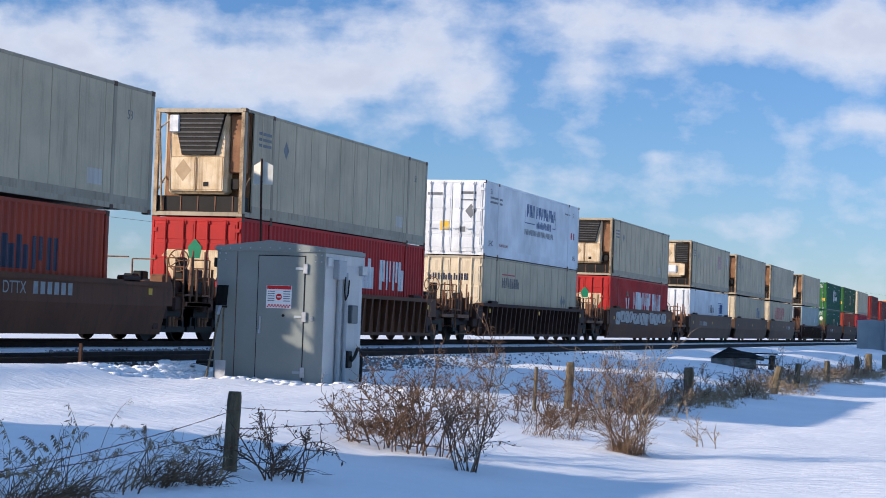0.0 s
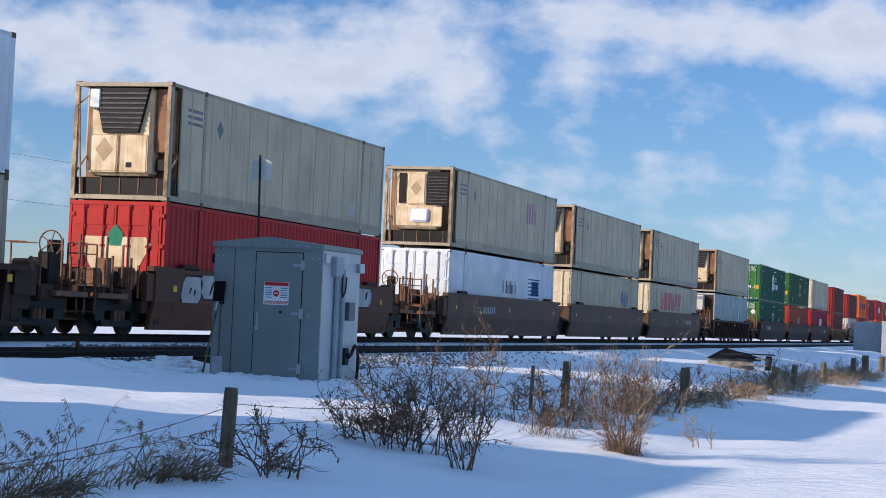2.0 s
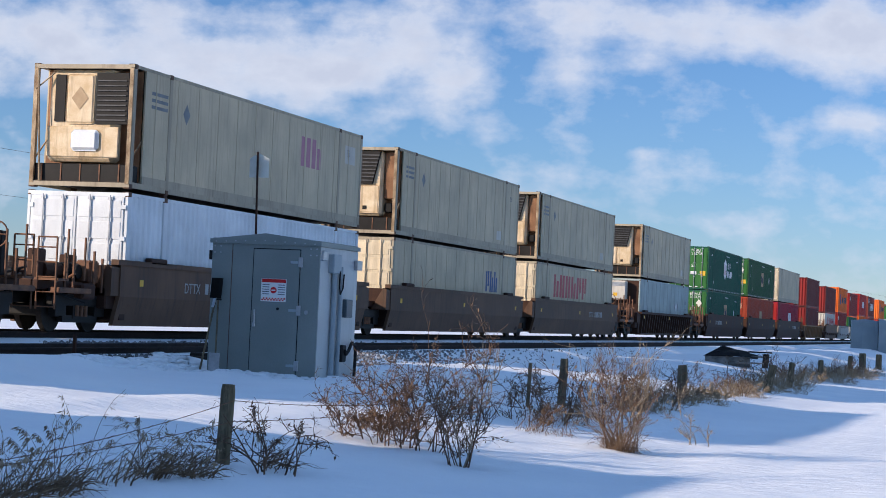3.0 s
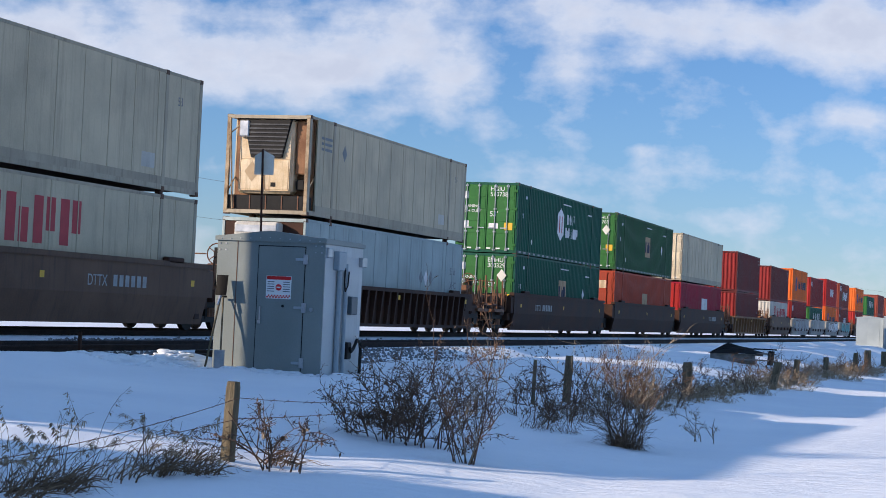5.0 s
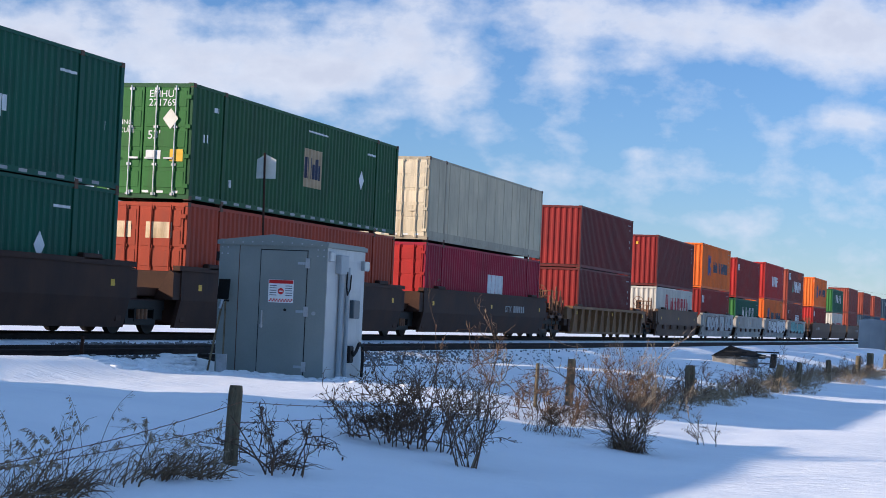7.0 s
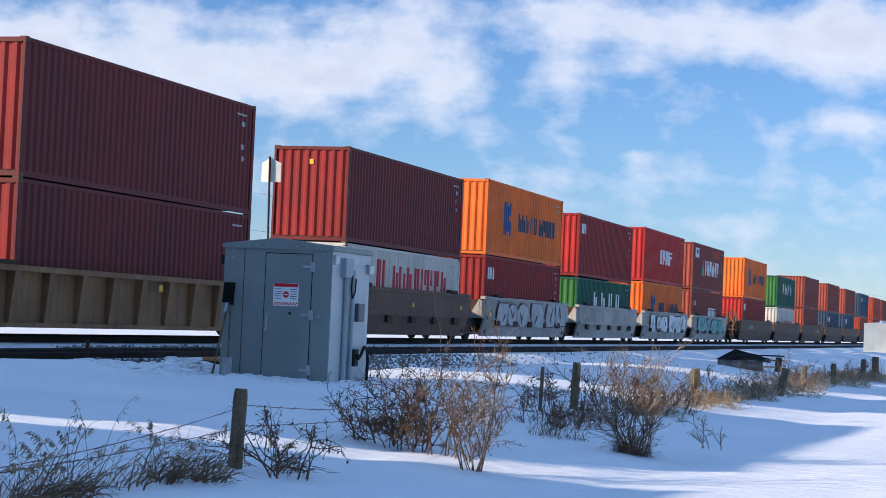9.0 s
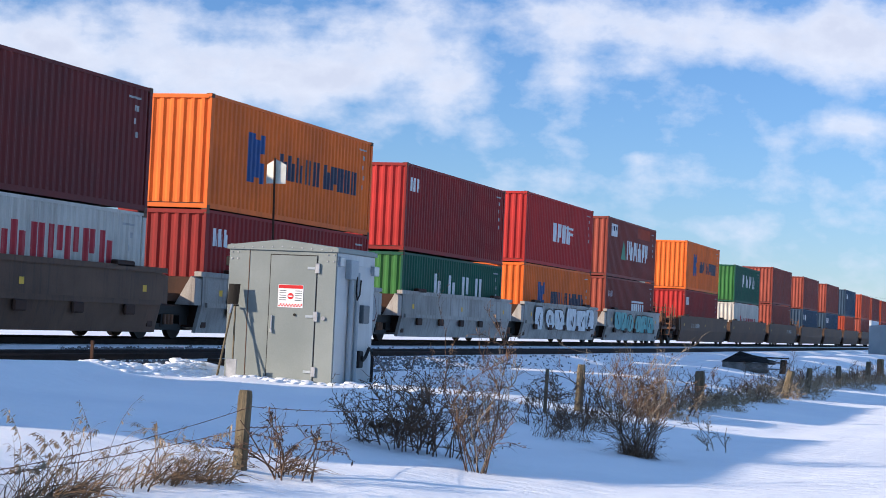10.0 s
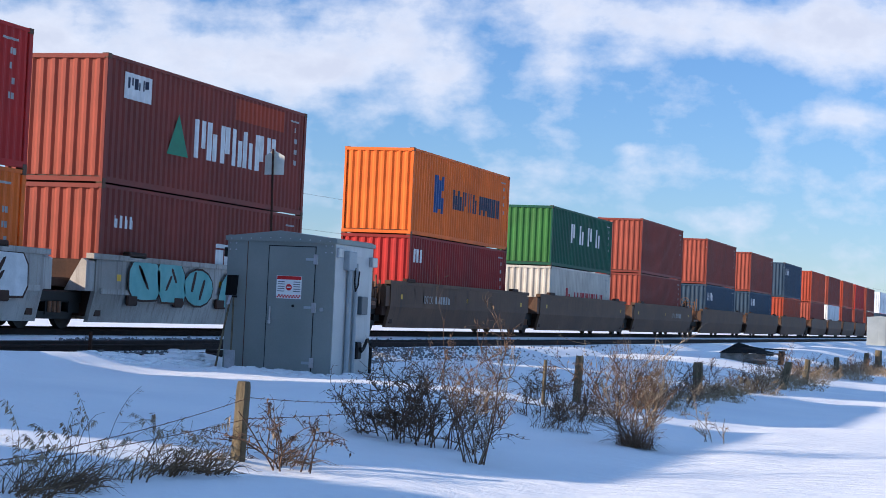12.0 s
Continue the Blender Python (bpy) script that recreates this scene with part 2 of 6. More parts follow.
def waved(u0, u1, z0, z1, place, depth=0.036, lift=0.0, bm=None):
    """A corrugated sheet from u0 to u1; place(u, d, z) gives the point that lies d outside the plane."""
    bm = bm or bmesh.new()
    cuts = {u0, u1}
    for i in range(math.floor(u0 / WAVE) - 1, math.ceil(u1 / WAVE) + 2):
        for f in (0.125, 0.375, 0.625, 0.875):
            u = (i + f) * WAVE
            if u0 < u < u1:
                cuts.add(u)
    last = None
    for u in sorted(cuts):
        d = wave_depth(u, depth) + lift
        pair = (bm.verts.new(place(u, d, z0)), bm.verts.new(place(u, d, z1)))
        if last:
            bm.faces.new((last[0], pair[0], pair[1], last[1]))
        last = pair
    return bm


def flat_patch(u0, u1, z0, z1, place, lift=0.004, bm=None):
    bm = bm or bmesh.new()
    bm.faces.new([bm.verts.new(place(u, lift, z)) for u, z in ((u0, z0), (u1, z0), (u1, z1), (u0, z1))])
    return bm


def lettering(text, size, material, parent, m, label=""):
    c = bpy.data.curves.new("lettering", "FONT")
    c.body, c.size, c.align_x, c.extrude = text, size, "LEFT", 0.002
    tmp = bpy.data.objects.new("tmp", c)
    me = bpy.data.meshes.new_from_object(tmp)
    bpy.data.objects.remove(tmp)
    me.materials.append(material)
    ob = new("lettering", me)
    ob.parent = parent
    ob.matrix_basis = m
    return tagged(ob, label)


ON_SIDE = lambda x, y, z: pose(x, y, z, 90, 0, 90)     # text on a wall that faces +X
ON_END = lambda x, y, z: pose(x, y, z, 90, 0, 0)       # text on a wall that faces -Y


# ---------------------------------------------------------------- ground
SECTION_X = [-400, -60, -27, -23.6, -22.6, -19.4, -18.8, -18.2, -15.75, -15.4, -14.9, -14.3, -13.8, -11.6, -10.4, -8.8, -7.0, -4.4, 0, 20, 400]
SECTION_Z = [-0.9, -0.8, -0.6, -0.25, -0.14, -0.14, -0.22, -0.24, -0.24, -0.25, -0.25, -0.20, -0.36, -0.42, -0.45, -0.56, -0.85, -1.0, -0.96, -0.9, -0.9]


def ground_z(x, y):
    z = float(np.interp(x, SECTION_X, SECTION_Z))
    z -= float(np.interp(x, [-11.0, -8.0], [0, 1])) * 0.005 * (min(max(y, 0), 150) - 26)
    near = float(np.interp(y, [33, 37], [1, 0]))
    z -= near * float(np.interp(x, [-15.9, -15.7, -14.9, -14.6], [0, 0.12, 0.14, 0]))
    z -= float(np.interp(x, [-14.8, -14.3, -13.8, -13], [0, 1, 1, 0])) * float(np.interp(y, [22, 27, 29, 31.5, 40], [-0.15, -0.08, 0.02, 0.12, 0.15]))
    z += 0.11 * math.exp(-(((x + 14.55) / 0.45) ** 2 + ((y - 31.6) / 1.0) ** 2)) * (1 + 0.5 * noise.noise((x * 5, y * 5, 1.0)))
    k = float(np.interp(x, [-25, -23, -19, -15, -13], [1, 0.1, 0.1, 0.15, 0.8]))
    z += k * (0.10 * noise.noise((x * 0.23, y * 0.12, 0.3)) + 0.05 * noise.noise((x * 0.9, y * 0.5, 4.0)) + 0.014 * noise.noise((x * 3.1, y * 2.3, 8.0)))
    return z


def build_ground():
    xs = [-3500, -1200, -400, -150, -80, -50, -38, -30, -27, -25]
    xs += [-24 + 0.25 * i for i in range(104)] + [2 + i for i in range(0, 12, 2)] + [16, 24, 40, 80, 200, 600, 2000, 3500]
    ys = [-2500, -600, -150, -50, -20, -5, 3, 8] + [11 + 0.3 * i for i in range(150)] + [56 + 0.8 * i for i in range(80)]
    ys += [121 + 3 * i for i in range(30)] + [215, 240, 280, 340, 450, 700, 1200, 2200, 4400]
    verts = [(x, y, ground_z(x, y)) for y in ys for x in xs]
    w = len(xs)
    faces = [(j * w + i, j * w + i + 1, (j + 1) * w + i + 1, (j + 1) * w + i) for j in range(len(ys) - 1) for i in range(w - 1)]
    me = bpy.data.meshes.new("ground")
    me.from_pydata(verts, [], faces)
    me.shade_smooth()
    me.materials.append(M_SNOW)
    return tagged(new("ground", me), "wind-packed snow over a field beside the railway", "snow", kind="structure")


build_ground()


def build_track(x, top, ties_from, ties_to, label):
    t = thing("railway_track", pose(x, 0, top), label, "railway track", kind="structure")
    prof = lambda c: [(c - 0.065, -0.17), (c + 0.065, -0.17), (c + 0.065, -0.155), (c + 0.012, -0.13), (c + 0.012, -0.04),
                      (c + 0.036, -0.035), (c + 0.036, -0.004), (c + 0.028, 0.0), (c - 0.028, 0.0), (c - 0.036, -0.004), (c - 0.036, -0.035),
                      (c - 0.012, -0.04), (c - 0.012, -0.13), (c - 0.065, -0.155)]
    for c in (-0.7525, 0.7525):
        part("rail", extrude_profile(prof(c), -60, 1500), M_RAIL, t, "brown rusted steel rail")
    shared = None
    y = ties_from
    while y < ties_to:
        if shared is None:
            b = part("tie", box(-1.3, 1.3, -0.115, 0.115, -0.34, -0.165, bevel=0.01), M_TIE, t)
            shared = b.data
        else:
            b = new("tie", shared)
            b.parent = t
        b.location = (random.uniform(-0.03, 0.03), y, random.uniform(-0.012, 0.0))
        y += 0.53
    return t


build_track(TRACK_X, 0.0, 20, 120, "main railway line, rusted rails on ties half buried in snow")
build_track(-16.75, -0.12, 20, 90, "siding rails half buried in snow in front of the main line")


def build_ballast():
    """Loose stones at the shoulder of the siding and between the tracks."""
    rng = random.Random(5)
    verts, faces = [], []
    for k in range(22000):
        if k < 9000:
            y = rng.uniform(20, 34.5)
            x = rng.uniform(-15.85, -14.75)
        else:
            y = rng.uniform(35, 75)
            x = rng.choice((rng.gauss(-14.7, 0.45), rng.gauss(-14.1, 0.5), rng.gauss(-18.9, 0.12)))
            if rng.random() < np.interp(y, [35, 47, 56], [0.45, 0.6, 0.97]):
                continue
        r = rng.uniform(0.015, 0.045)
        z = ground_z(x, y) + r * 0.3
        k = len(verts)
        ring = [(math.cos(a) * r * rng.uniform(0.7, 1.2), math.sin(a) * r * rng.uniform(0.7, 1.2)) for a in (0, 1.6, 3.1, 4.7)]
        verts += [(x + a, y + b, z - r * 0.4) for a, b in ring] + [(x + a * 0.6, y + b * 0.6, z + r * rng.uniform(0.4, 0.9)) for a, b in ring]
        faces += [(k + i, k + (i + 1) % 4, k + 4 + (i + 1) % 4, k + 4 + i) for i in range(4)] + [(k + 4, k + 5, k + 6, k + 7)]
    me = bpy.data.meshes.new("ballast")
    me.from_pydata(verts, [], faces)
    me.materials.append(M_STONE)
    tagged(new("ballast", me), "dark crushed stone showing through the snow beside the rails", "gravel", kind="stuff")


build_ballast()


def build_clods():
    """Broken lumps of ploughed snow along the foot of the bank by the shed."""
    rng = random.Random(77)
    verts, faces = [], []
    for k in range(420):
        if k < 260:
            x, y = rng.gauss(-14.25, 0.28), rng.uniform(27.5, 31.8)
        else:
            x, y = rng.gauss(-12.6, 0.9), rng.gauss(30.9, 0.35)
        r = min(0.09, 0.02 + rng.expovariate(38))
        b = len(verts)
        z = ground_z(x, y)
        for lat, n, q in ((-0.5, 6, 0.95), (0.15, 6, 1.0), (0.65, 6, 0.6)):
            for i in range(n):
                a = 2 * math.pi * i / n + lat
                w = r * q * rng.uniform(0.75, 1.2)
                verts.append((x + 1.4 * w * math.cos(a), y + w * 2.0 * math.sin(a), z + r * 0.6 * lat * rng.uniform(0.8, 1.2)))
        for j in (0, 6):
            faces += [(b + j + i, b + j + (i + 1) % 6, b + j + 6 + (i + 1) % 6, b + j + 6 + i) for i in range(6)]
        faces.append(tuple(b + 12 + i for i in range(6)))
    me = bpy.data.meshes.new("snow_clods")
    me.from_pydata(verts, [], faces)
    me.shade_smooth()
    me.materials.append(M_SNOW)
    tagged(new("snow_clods", me), "broken white lumps of ploughed snow beside the shed", "snow", kind="stuff")


build_clods()

# ---------------------------------------------------------------- containers
MOVERS = []            # (thing, y at the start, x, z)


def glyphs(u, z, count, w, h, gap, rng):
    """Plain upright bars in the rhythm of a word: a tall and a shorter one for each letter."""
    out = []
    for i in range(count):
        a = u + i * (w + gap)
        low, high = rng.choice(((0.0, 0.72), (0.0, 1.0), (0.28, 1.0)))
        out += [(a, a + w * 0.42, z, z + h), (a + w * 0.56, a + w * 0.98, z + h * low, z + h * high)]
    return out


def side_marks(c, name, rects, material, x, wavy, label):
    """Painted marks on the side that faces +X."""
    place = lambda u, d, z: (x + d, u, z)
    bm = bmesh.new()
    for u0, u1, z0, z1 in rects:
        (waved(u0, u1, z0, z1, place, lift=0.004, bm=bm) if wavy else flat_patch(u0, u1, z0, z1, place, bm=bm))
    return part(name, bm, material, c, label, "stuff" if len(rects) > 1 else "")


def end_marks(c, name, rects, material, label, y=0.0, wavy=False, lift=0.005):
    place = lambda u, d, z: (u, y - d, z)
    bm = bmesh.new()
    for u0, u1, z0, z1 in rects:
        (waved(u0, u1, z0, z1, place, lift=lift, bm=bm) if wavy else flat_patch(u0, u1, z0, z1, place, lift=lift, bm=bm))
    return part(name, bm, material, c, label, "stuff" if len(rects) > 1 else "")


def diamond(c, y, z, r, x, material, label, on_end=False):
    bm = bmesh.new()
    pts = ((0, -r), (r * 0.8, 0), (0, r), (-r * 0.8, 0))
    if on_end:
        bm.faces.new([bm.verts.new((y + a, x, z + b)) for a, b in pts])
    else:
        bm.faces.new([bm.verts.new((x, y + a, z + b)) for a, b in pts])
    return part("placard", bm, material, c, label)


CAST = {}


def castings(c, L, W, H, material, posts):
    """Corner castings at the eight corners; the fifty-three-foot boxes carry their posts at the forty-foot points."""
    if "m" not in CAST:
        tmp = part("corner_casting", box(-0.085, 0.085, -0.085, 0.085, -0.06, 0.06, bevel=0.012), M_CARGREY, None)
        CAST["m"] = tmp.data
        bpy.data.objects.remove(tmp)
    for y in posts:
        for x in (-W / 2 + 0.08, W / 2 - 0.08):
            for z in (0.055, H - 0.055):
                o = new("corner_casting", CAST["m"])
                o.parent = c
                o.location = (x + (0.006 if x > 0 else -0.006), y, z)


def container_doors(c, W, H, material, rods=None):
    """Two door leaves with four lock rods, handles and hinges on the end that faces -Y."""
    rods = rods or (M_STEEL if material in (P_GREEN, P_SUNGREEN, P_WHITE) else material)
    for s in (-1, 1):
        x0, x1 = (0.015, W / 2 - 0.1) if s > 0 else (-W / 2 + 0.1, -0.015)
        d = part("door", box(x0, x1, -0.01, 0.03, 0.14, H - 0.12, bevel=0.008), material, c)
        for i in range(5):
            z = 0.3 + i * (H - 0.6) / 4.6
            part("door_panel", box(x0 + 0.06, x1 - 0.06, -0.022, -0.009, z, z + (H - 0.6) / 4.6 - 0.1, bevel=0.006), material, d)
        for f in (0.28, 0.72):
            x = x0 + (x1 - x0) * f
            part("lock_rod", rod((x, -0.055, 0.1), (x, -0.055, H - 0.08), 0.02), rods, d)
            bm = bmesh.new()
            for z in (0.14, H * 0.3, H * 0.62, H - 0.16):
                box(x - 0.06, x + 0.06, -0.05, -0.02, z - 0.03, z + 0.03, bm)
            box(x - 0.02, x + 0.26 * -s, -0.085, -0.06, 1.0, 1.045, bm) if s > 0 else box(x, x + 0.26, -0.085, -0.06, 1.0, 1.045, bm)
            part("handle", bm, rods, d)
        xh = W / 2 - 0.1 if s > 0 else -W / 2 + 0.1
        for i in range(4):
            z = 0.35 + i * (H - 0.7) / 3
            part("hinge", box(xh - 0.07, xh + 0.07, -0.045, -0.01, z - 0.05, z + 0.05), material, d)
        bm = bmesh.new()
        for i in range(6):
            a = x0 + (x1 - x0) * i / 6
            if i % 2 == 0:
                flat_patch(a + 0.02, a + (x1 - x0) / 6, 0.165, 0.225, lambda u, dd, z: (u, -dd, z), 0.014, bm)
        part("reflective_strip", bm, M_WHITEMARK, d)


def frame_of(c, L, W, H, material, posts, wavy):
    e = 0.08
    for x in (-W / 2, W / 2 - e):
        part("bottom_rail", box(x, x + e, 0.0, L, 0.03, 0.16), material, c)
        part("top_rail", box(x, x + e, 0.0, L, H - 0.085, H - 0.01), material, c)
        for y in posts:
            part("corner_post", box(x - 0.004 if x < 0 else x + 0.004, x + e + (0.004 if x > 0 else -0.004), y - 0.08, y + 0.08, 0.1, H - 0.1, bevel=0.01), material, c)
    part("end_sill", box(-W / 2 + e, W / 2 - e, 0.0, 0.1, 0.03, 0.135), material, c)
    part("end_header", box(-W / 2 + e, W / 2 - e, 0.0, 0.1, H - 0.115, H - 0.015), material, c)
    castings(c, L, W, H, material, posts)


def corrugated(spec, label, material, L=12.19, H=2.9, W=2.44, doors=False, door_material=None, end_material=None):
    c = thing("shipping_container", Matrix(), label, "container", "containers on the train")
    posts = (0.09, L - 0.09) if L < 13 else (0.09, L / 2 - 6.03, L / 2 + 6.03, L - 0.09)
    frame_of(c, L, W, H, material, posts, True)
    part("floor", box(-W / 2 + 0.08, W / 2 - 0.08, 0.02, L - 0.02, 0.1, 0.16), M_TIE, c)
    z0, z1 = 0.155, H - 0.08
    part("side_wall", waved(0.16, L - 0.16, z0, z1, lambda u, d, z: (W / 2 - 0.004 + d, u, z)), material, c)
    part("side_wall", waved(0.16, L - 0.16, z0, z1, lambda u, d, z: (-W / 2 + 0.004 - d, u, z)), material, c)
    part("roof", waved(0.08, L - 0.08, -W / 2 + 0.07, W / 2 - 0.07, lambda u, d, z: (z, u, H - 0.025 + d), 0.02), material, c)
    part("rear_wall", box(-W / 2 + 0.08, W / 2 - 0.08, L - 0.06, L - 0.02, 0.1, H - 0.09), material, c)
    if doors:
        container_doors(c, W, H, door_material or material)
        part("door_frame", box(-W / 2 + 0.08, W / 2 - 0.08, 0.032, 0.06, 0.1, H - 0.09), material, c)
    else:
        part("front_wall", waved(-W / 2 + 0.09, W / 2 - 0.09, 0.13, H - 0.11, lambda u, d, z: (u, 0.02 - d, z), 0.045), end_material or material, c)
    return c


def smooth_box(label, material, end_material, L=16.15, H=2.9, W=2.59, seams=True, doors=True, recess=0.1):
    """Sheet-and-post box: smooth panels with seam strips, posts at the forty-foot points."""
    c = thing("shipping_container", Matrix(), label, "container", "containers on the train")
    posts = (0.09, L / 2 - 6.03, L / 2 + 6.03, L - 0.09)
    frame_of(c, L, W, H, P_KICK if material is P_GREY else material, posts, False)
    part("floor", box(-W / 2 + 0.08, W / 2 - 0.08, 0.02, L - 0.02, 0.1, 0.16), M_TIE, c)
    for s in (1, -1):
        x0, x1 = (W / 2 - 0.05, W / 2 - 0.012) if s > 0 else (-W / 2 + 0.012, -W / 2 + 0.05)
        part("side_wall", box(x0, x1, recess, L - 0.1, 0.15, H - 0.08), material, c)
    part("seam_strip", box(W / 2 - 0.012, W / 2 + 0.002, max(0.16, recess), L - 0.16, 0.155, 0.34), P_KICK if material is P_GREY else material, c, "grey scuffed kick strip")
    if seams:
        shared = None
        n = 13
        for i in range(1, n):
            y = L * i / n
            if shared is None:
                o = part("seam_strip", box(-0.008, 0.006, -0.022, 0.022, 0.34, H - 0.09), material, c)
                shared = o.data
            else:
                o = new("seam_strip", shared)
                o.parent = c
            o.location = (W / 2 - 0.008, y, 0)
    part("roof", box(-W / 2 + 0.06, W / 2 - 0.06, 0.02, L - 0.02, H - 0.05, H - 0.015), material, c)
    part("rear_wall", box(-W / 2 + 0.08, W / 2 - 0.08, L - 0.06, L - 0.02, 0.1, H - 0.09), material, c)
    if doors:
        container_doors(c, W, H, end_material)
        part("door_frame", box(-W / 2 + 0.08, W / 2 - 0.08, 0.032, 0.06, 0.1, H - 0.09), end_material, c)
    return c


def reefer_box(label, unit="low"):
    """A refrigerated fifty-three-foot box with its cooling machine in the recessed end."""
    L, W, H = 16.15, 2.59, 2.9
    c = smooth_box(label, P_GREY, M_TAN, doors=False, recess=0.66)
    part("bulkhead", box(-W / 2 + 0.08, W / 2 - 0.08, 0.62, 0.66, 0.12, H - 0.09), M_BROWNPANEL, c, "rust-stained insulated bulkhead")
    for s in (-1, 1):
        part("end_post", box(s * (W / 2 - 0.06) - 0.05, s * (W / 2 - 0.06) + 0.05, -0.012, 0.1, 0.1, H - 0.1), M_FRAME, c, "rust-stained cream steel end post")
        part("end_brace", rod((s * (W / 2 - 0.06), 0.05, 0.62), (s * (W / 2 - 0.06), 0.66, 1.15), 0.022), M_FRAME, c)
    part("tank_shelf", box(-W / 2 + 0.09, W / 2 - 0.09, 0.05, 0.6, 0.14, 0.56, bevel=0.02), M_BLACK, c, "black battery and fuel shelf")
    for i in range(5):
        x = -W / 2 + 0.3 + i * (W - 0.6) / 4
        part("shelf_rib", box(x - 0.015, x + 0.015, 0.035, 0.05, 0.14, 0.56), M_RUSTY, c)
    u = part("cooling_unit", box(-0.96, 0.74, 0.16, 0.64, 0.62, H - 0.12, bevel=0.08), M_TAN, c, "stained cream cooling machine housing")
    if unit == "low":
        bm = bmesh.new()
        ring = [(-0.84, 2.76), (-0.56, 1.66), (0.42, 1.66), (0.68, 2.76)]
        a = [bm.verts.new((x, 0.17, z)) for x, z in ring]
        b = [bm.verts.new((x * 0.96, 0.07, z * 0.985 + 0.03)) for x, z in ring]
        bm.faces.new(b)
        for k in range(4):
            bm.faces.new((a[k], a[(k + 1) % 4], b[(k + 1) % 4], b[k]))
        part("grille", bm, M_BLACK, u, "black tapered louvred intake grille")
        for i in range(8):
            z = 1.76 + i * 0.12
            k = 0.5 + 0.2 * i / 7
            part("louvre", box(-0.06 - k, -0.06 + k, 0.045, 0.075, z, z + 0.04), M_LOUVRE, u)
        part("grille_cap", box(-0.92, -0.62, 0.02, 0.16, 2.25, 2.74, bevel=0.03), M_STEEL, u, "pale metal side cover")
        for p, q in ((-0.88, -0.14), (-0.1, 0.66)):
            part("access_door", box(p, q, 0.125, 0.165, 0.7, 1.62, bevel=0.04), M_TAN, u)
        part("control_box", box(0.82, 1.06, 0.3, 0.6, 0.75, 1.05, bevel=0.02), M_BLACK, u, "black control box")
        part("control_box", box(0.1, 0.24, 0.11, 0.14, 0.82, 0.94), M_BLACK, u)
        diamond(c, -0.5, 1.25, 0.3, 0.12, M_CREAMMARK, "faded diamond emblem", True)
        part("side_panel", box(0.76, W / 2 - 0.12, 0.3, 0.61, 1.2, H - 0.14, bevel=0.03), M_BROWNPANEL, u, "rust-brown side panel")
    else:
        part("grille", box(-0.78, -0.52, 0.12, 0.17, 1.55, 2.65), M_BLACK, u, "black louvred grille")
        part("grille", box(0.28, 1.1, 0.12, 0.17, 1.5, 2.7), M_BLACK, u, "black louvred grille")
        for i in range(9):
            z = 1.58 + i * 0.115
            part("louvre", box(0.32, 1.06, 0.095, 0.125, z, z + 0.03), M_LOUVRE, u)
        part("access_door", box(-0.48, 0.24, 0.1, 0.17, 1.5, 2.66, bevel=0.05), M_TAN, u)
        diamond(c, -0.12, 2.1, 0.27, 0.09, M_CREAMMARK, "faded diamond emblem", True)
        part("fuel_tank", box(-0.3, 0.42, 0.02, 0.16, 0.86, 1.36, bevel=0.08), P_WHITE, u, "white rounded cover")
        part("lower_panel", box(-0.95, 0.9, 0.12, 0.165, 0.72, 1.44, bevel=0.02), M_TAN, u)
    bm = rod((-W / 2 + 0.28, -0.02, 0.15), (-W / 2 + 0.12, -0.02, H - 0.12), 0.025)
    rod((-W / 2 + 0.08, -0.02, H - 0.6), (-W / 2 + 0.5, 0.1, H - 0.2), 0.02, bm)
    part("guard_bar", bm, M_FRAME, c, "bent stained guard bar")
    diamond(c, 3.0, 2.05, 0.26, W / 2 - 0.006, M_GREYMARK, "dark grey diamond emblem")
    side_marks(c, "marking", [(1.0, 1.9, 2.3 - 0.16 * i, 2.38 - 0.16 * i) for i in range(3)], M_GREYMARK, W / 2 - 0.012, False, "grey lines of small lettering")
    lettering("53", 0.3, M_GREYMARK, c, ON_SIDE(W / 2 - 0.01, 14.75, 2.12))
    side_marks(c, "patch", [(12.9, 13.6, 0.5, 0.85)] if unit == "low" else [(14.6, 15.5, 1.9, 2.45)], P_DIRTY, W / 2 - 0.012, False, "pale repaired panel patch")
    return c


M_LOUVRE = surface("grey_louvre", (0.05, 0.05, 0.05), (0.1, 0.1, 0.1), 0.5, 0, 3.0)
M_CREAMMARK = surface("faded_cream_decal", (0.36, 0.25, 0.14), (0.46, 0.34, 0.2), 0.6, 0, 3.0)
M_BROWNPANEL = surface("rust_brown_panel", (0.16, 0.075, 0.035), (0.30, 0.16, 0.08), 0.6, 0, 2.0, dirt=(0.08, 0.04, 0.02))


def numbers_on_end(c, text_rows, W, H):
    for x, z, size, t in text_rows:
        lettering(t, size, M_WHITEMARK, c, ON_END(x, -0.028, z))


# ---------------------------------------------------------------- cars
def wheelset(truck, y):
    for s in (-1, 1):
        w = part("wheel", rod((s * 0.70, y, 0.44), (s * 0.83, y, 0.44), 0.44, n=20), M_WHEEL, truck)
        part("hub", rod((s * 0.83, y, 0.44), (s * 1.02, y, 0.44), 0.11, n=8), M_BLACK, w)
    part("axle", rod((-0.7, y, 0.44), (0.7, y, 0.44), 0.08), M_BLACK, truck)


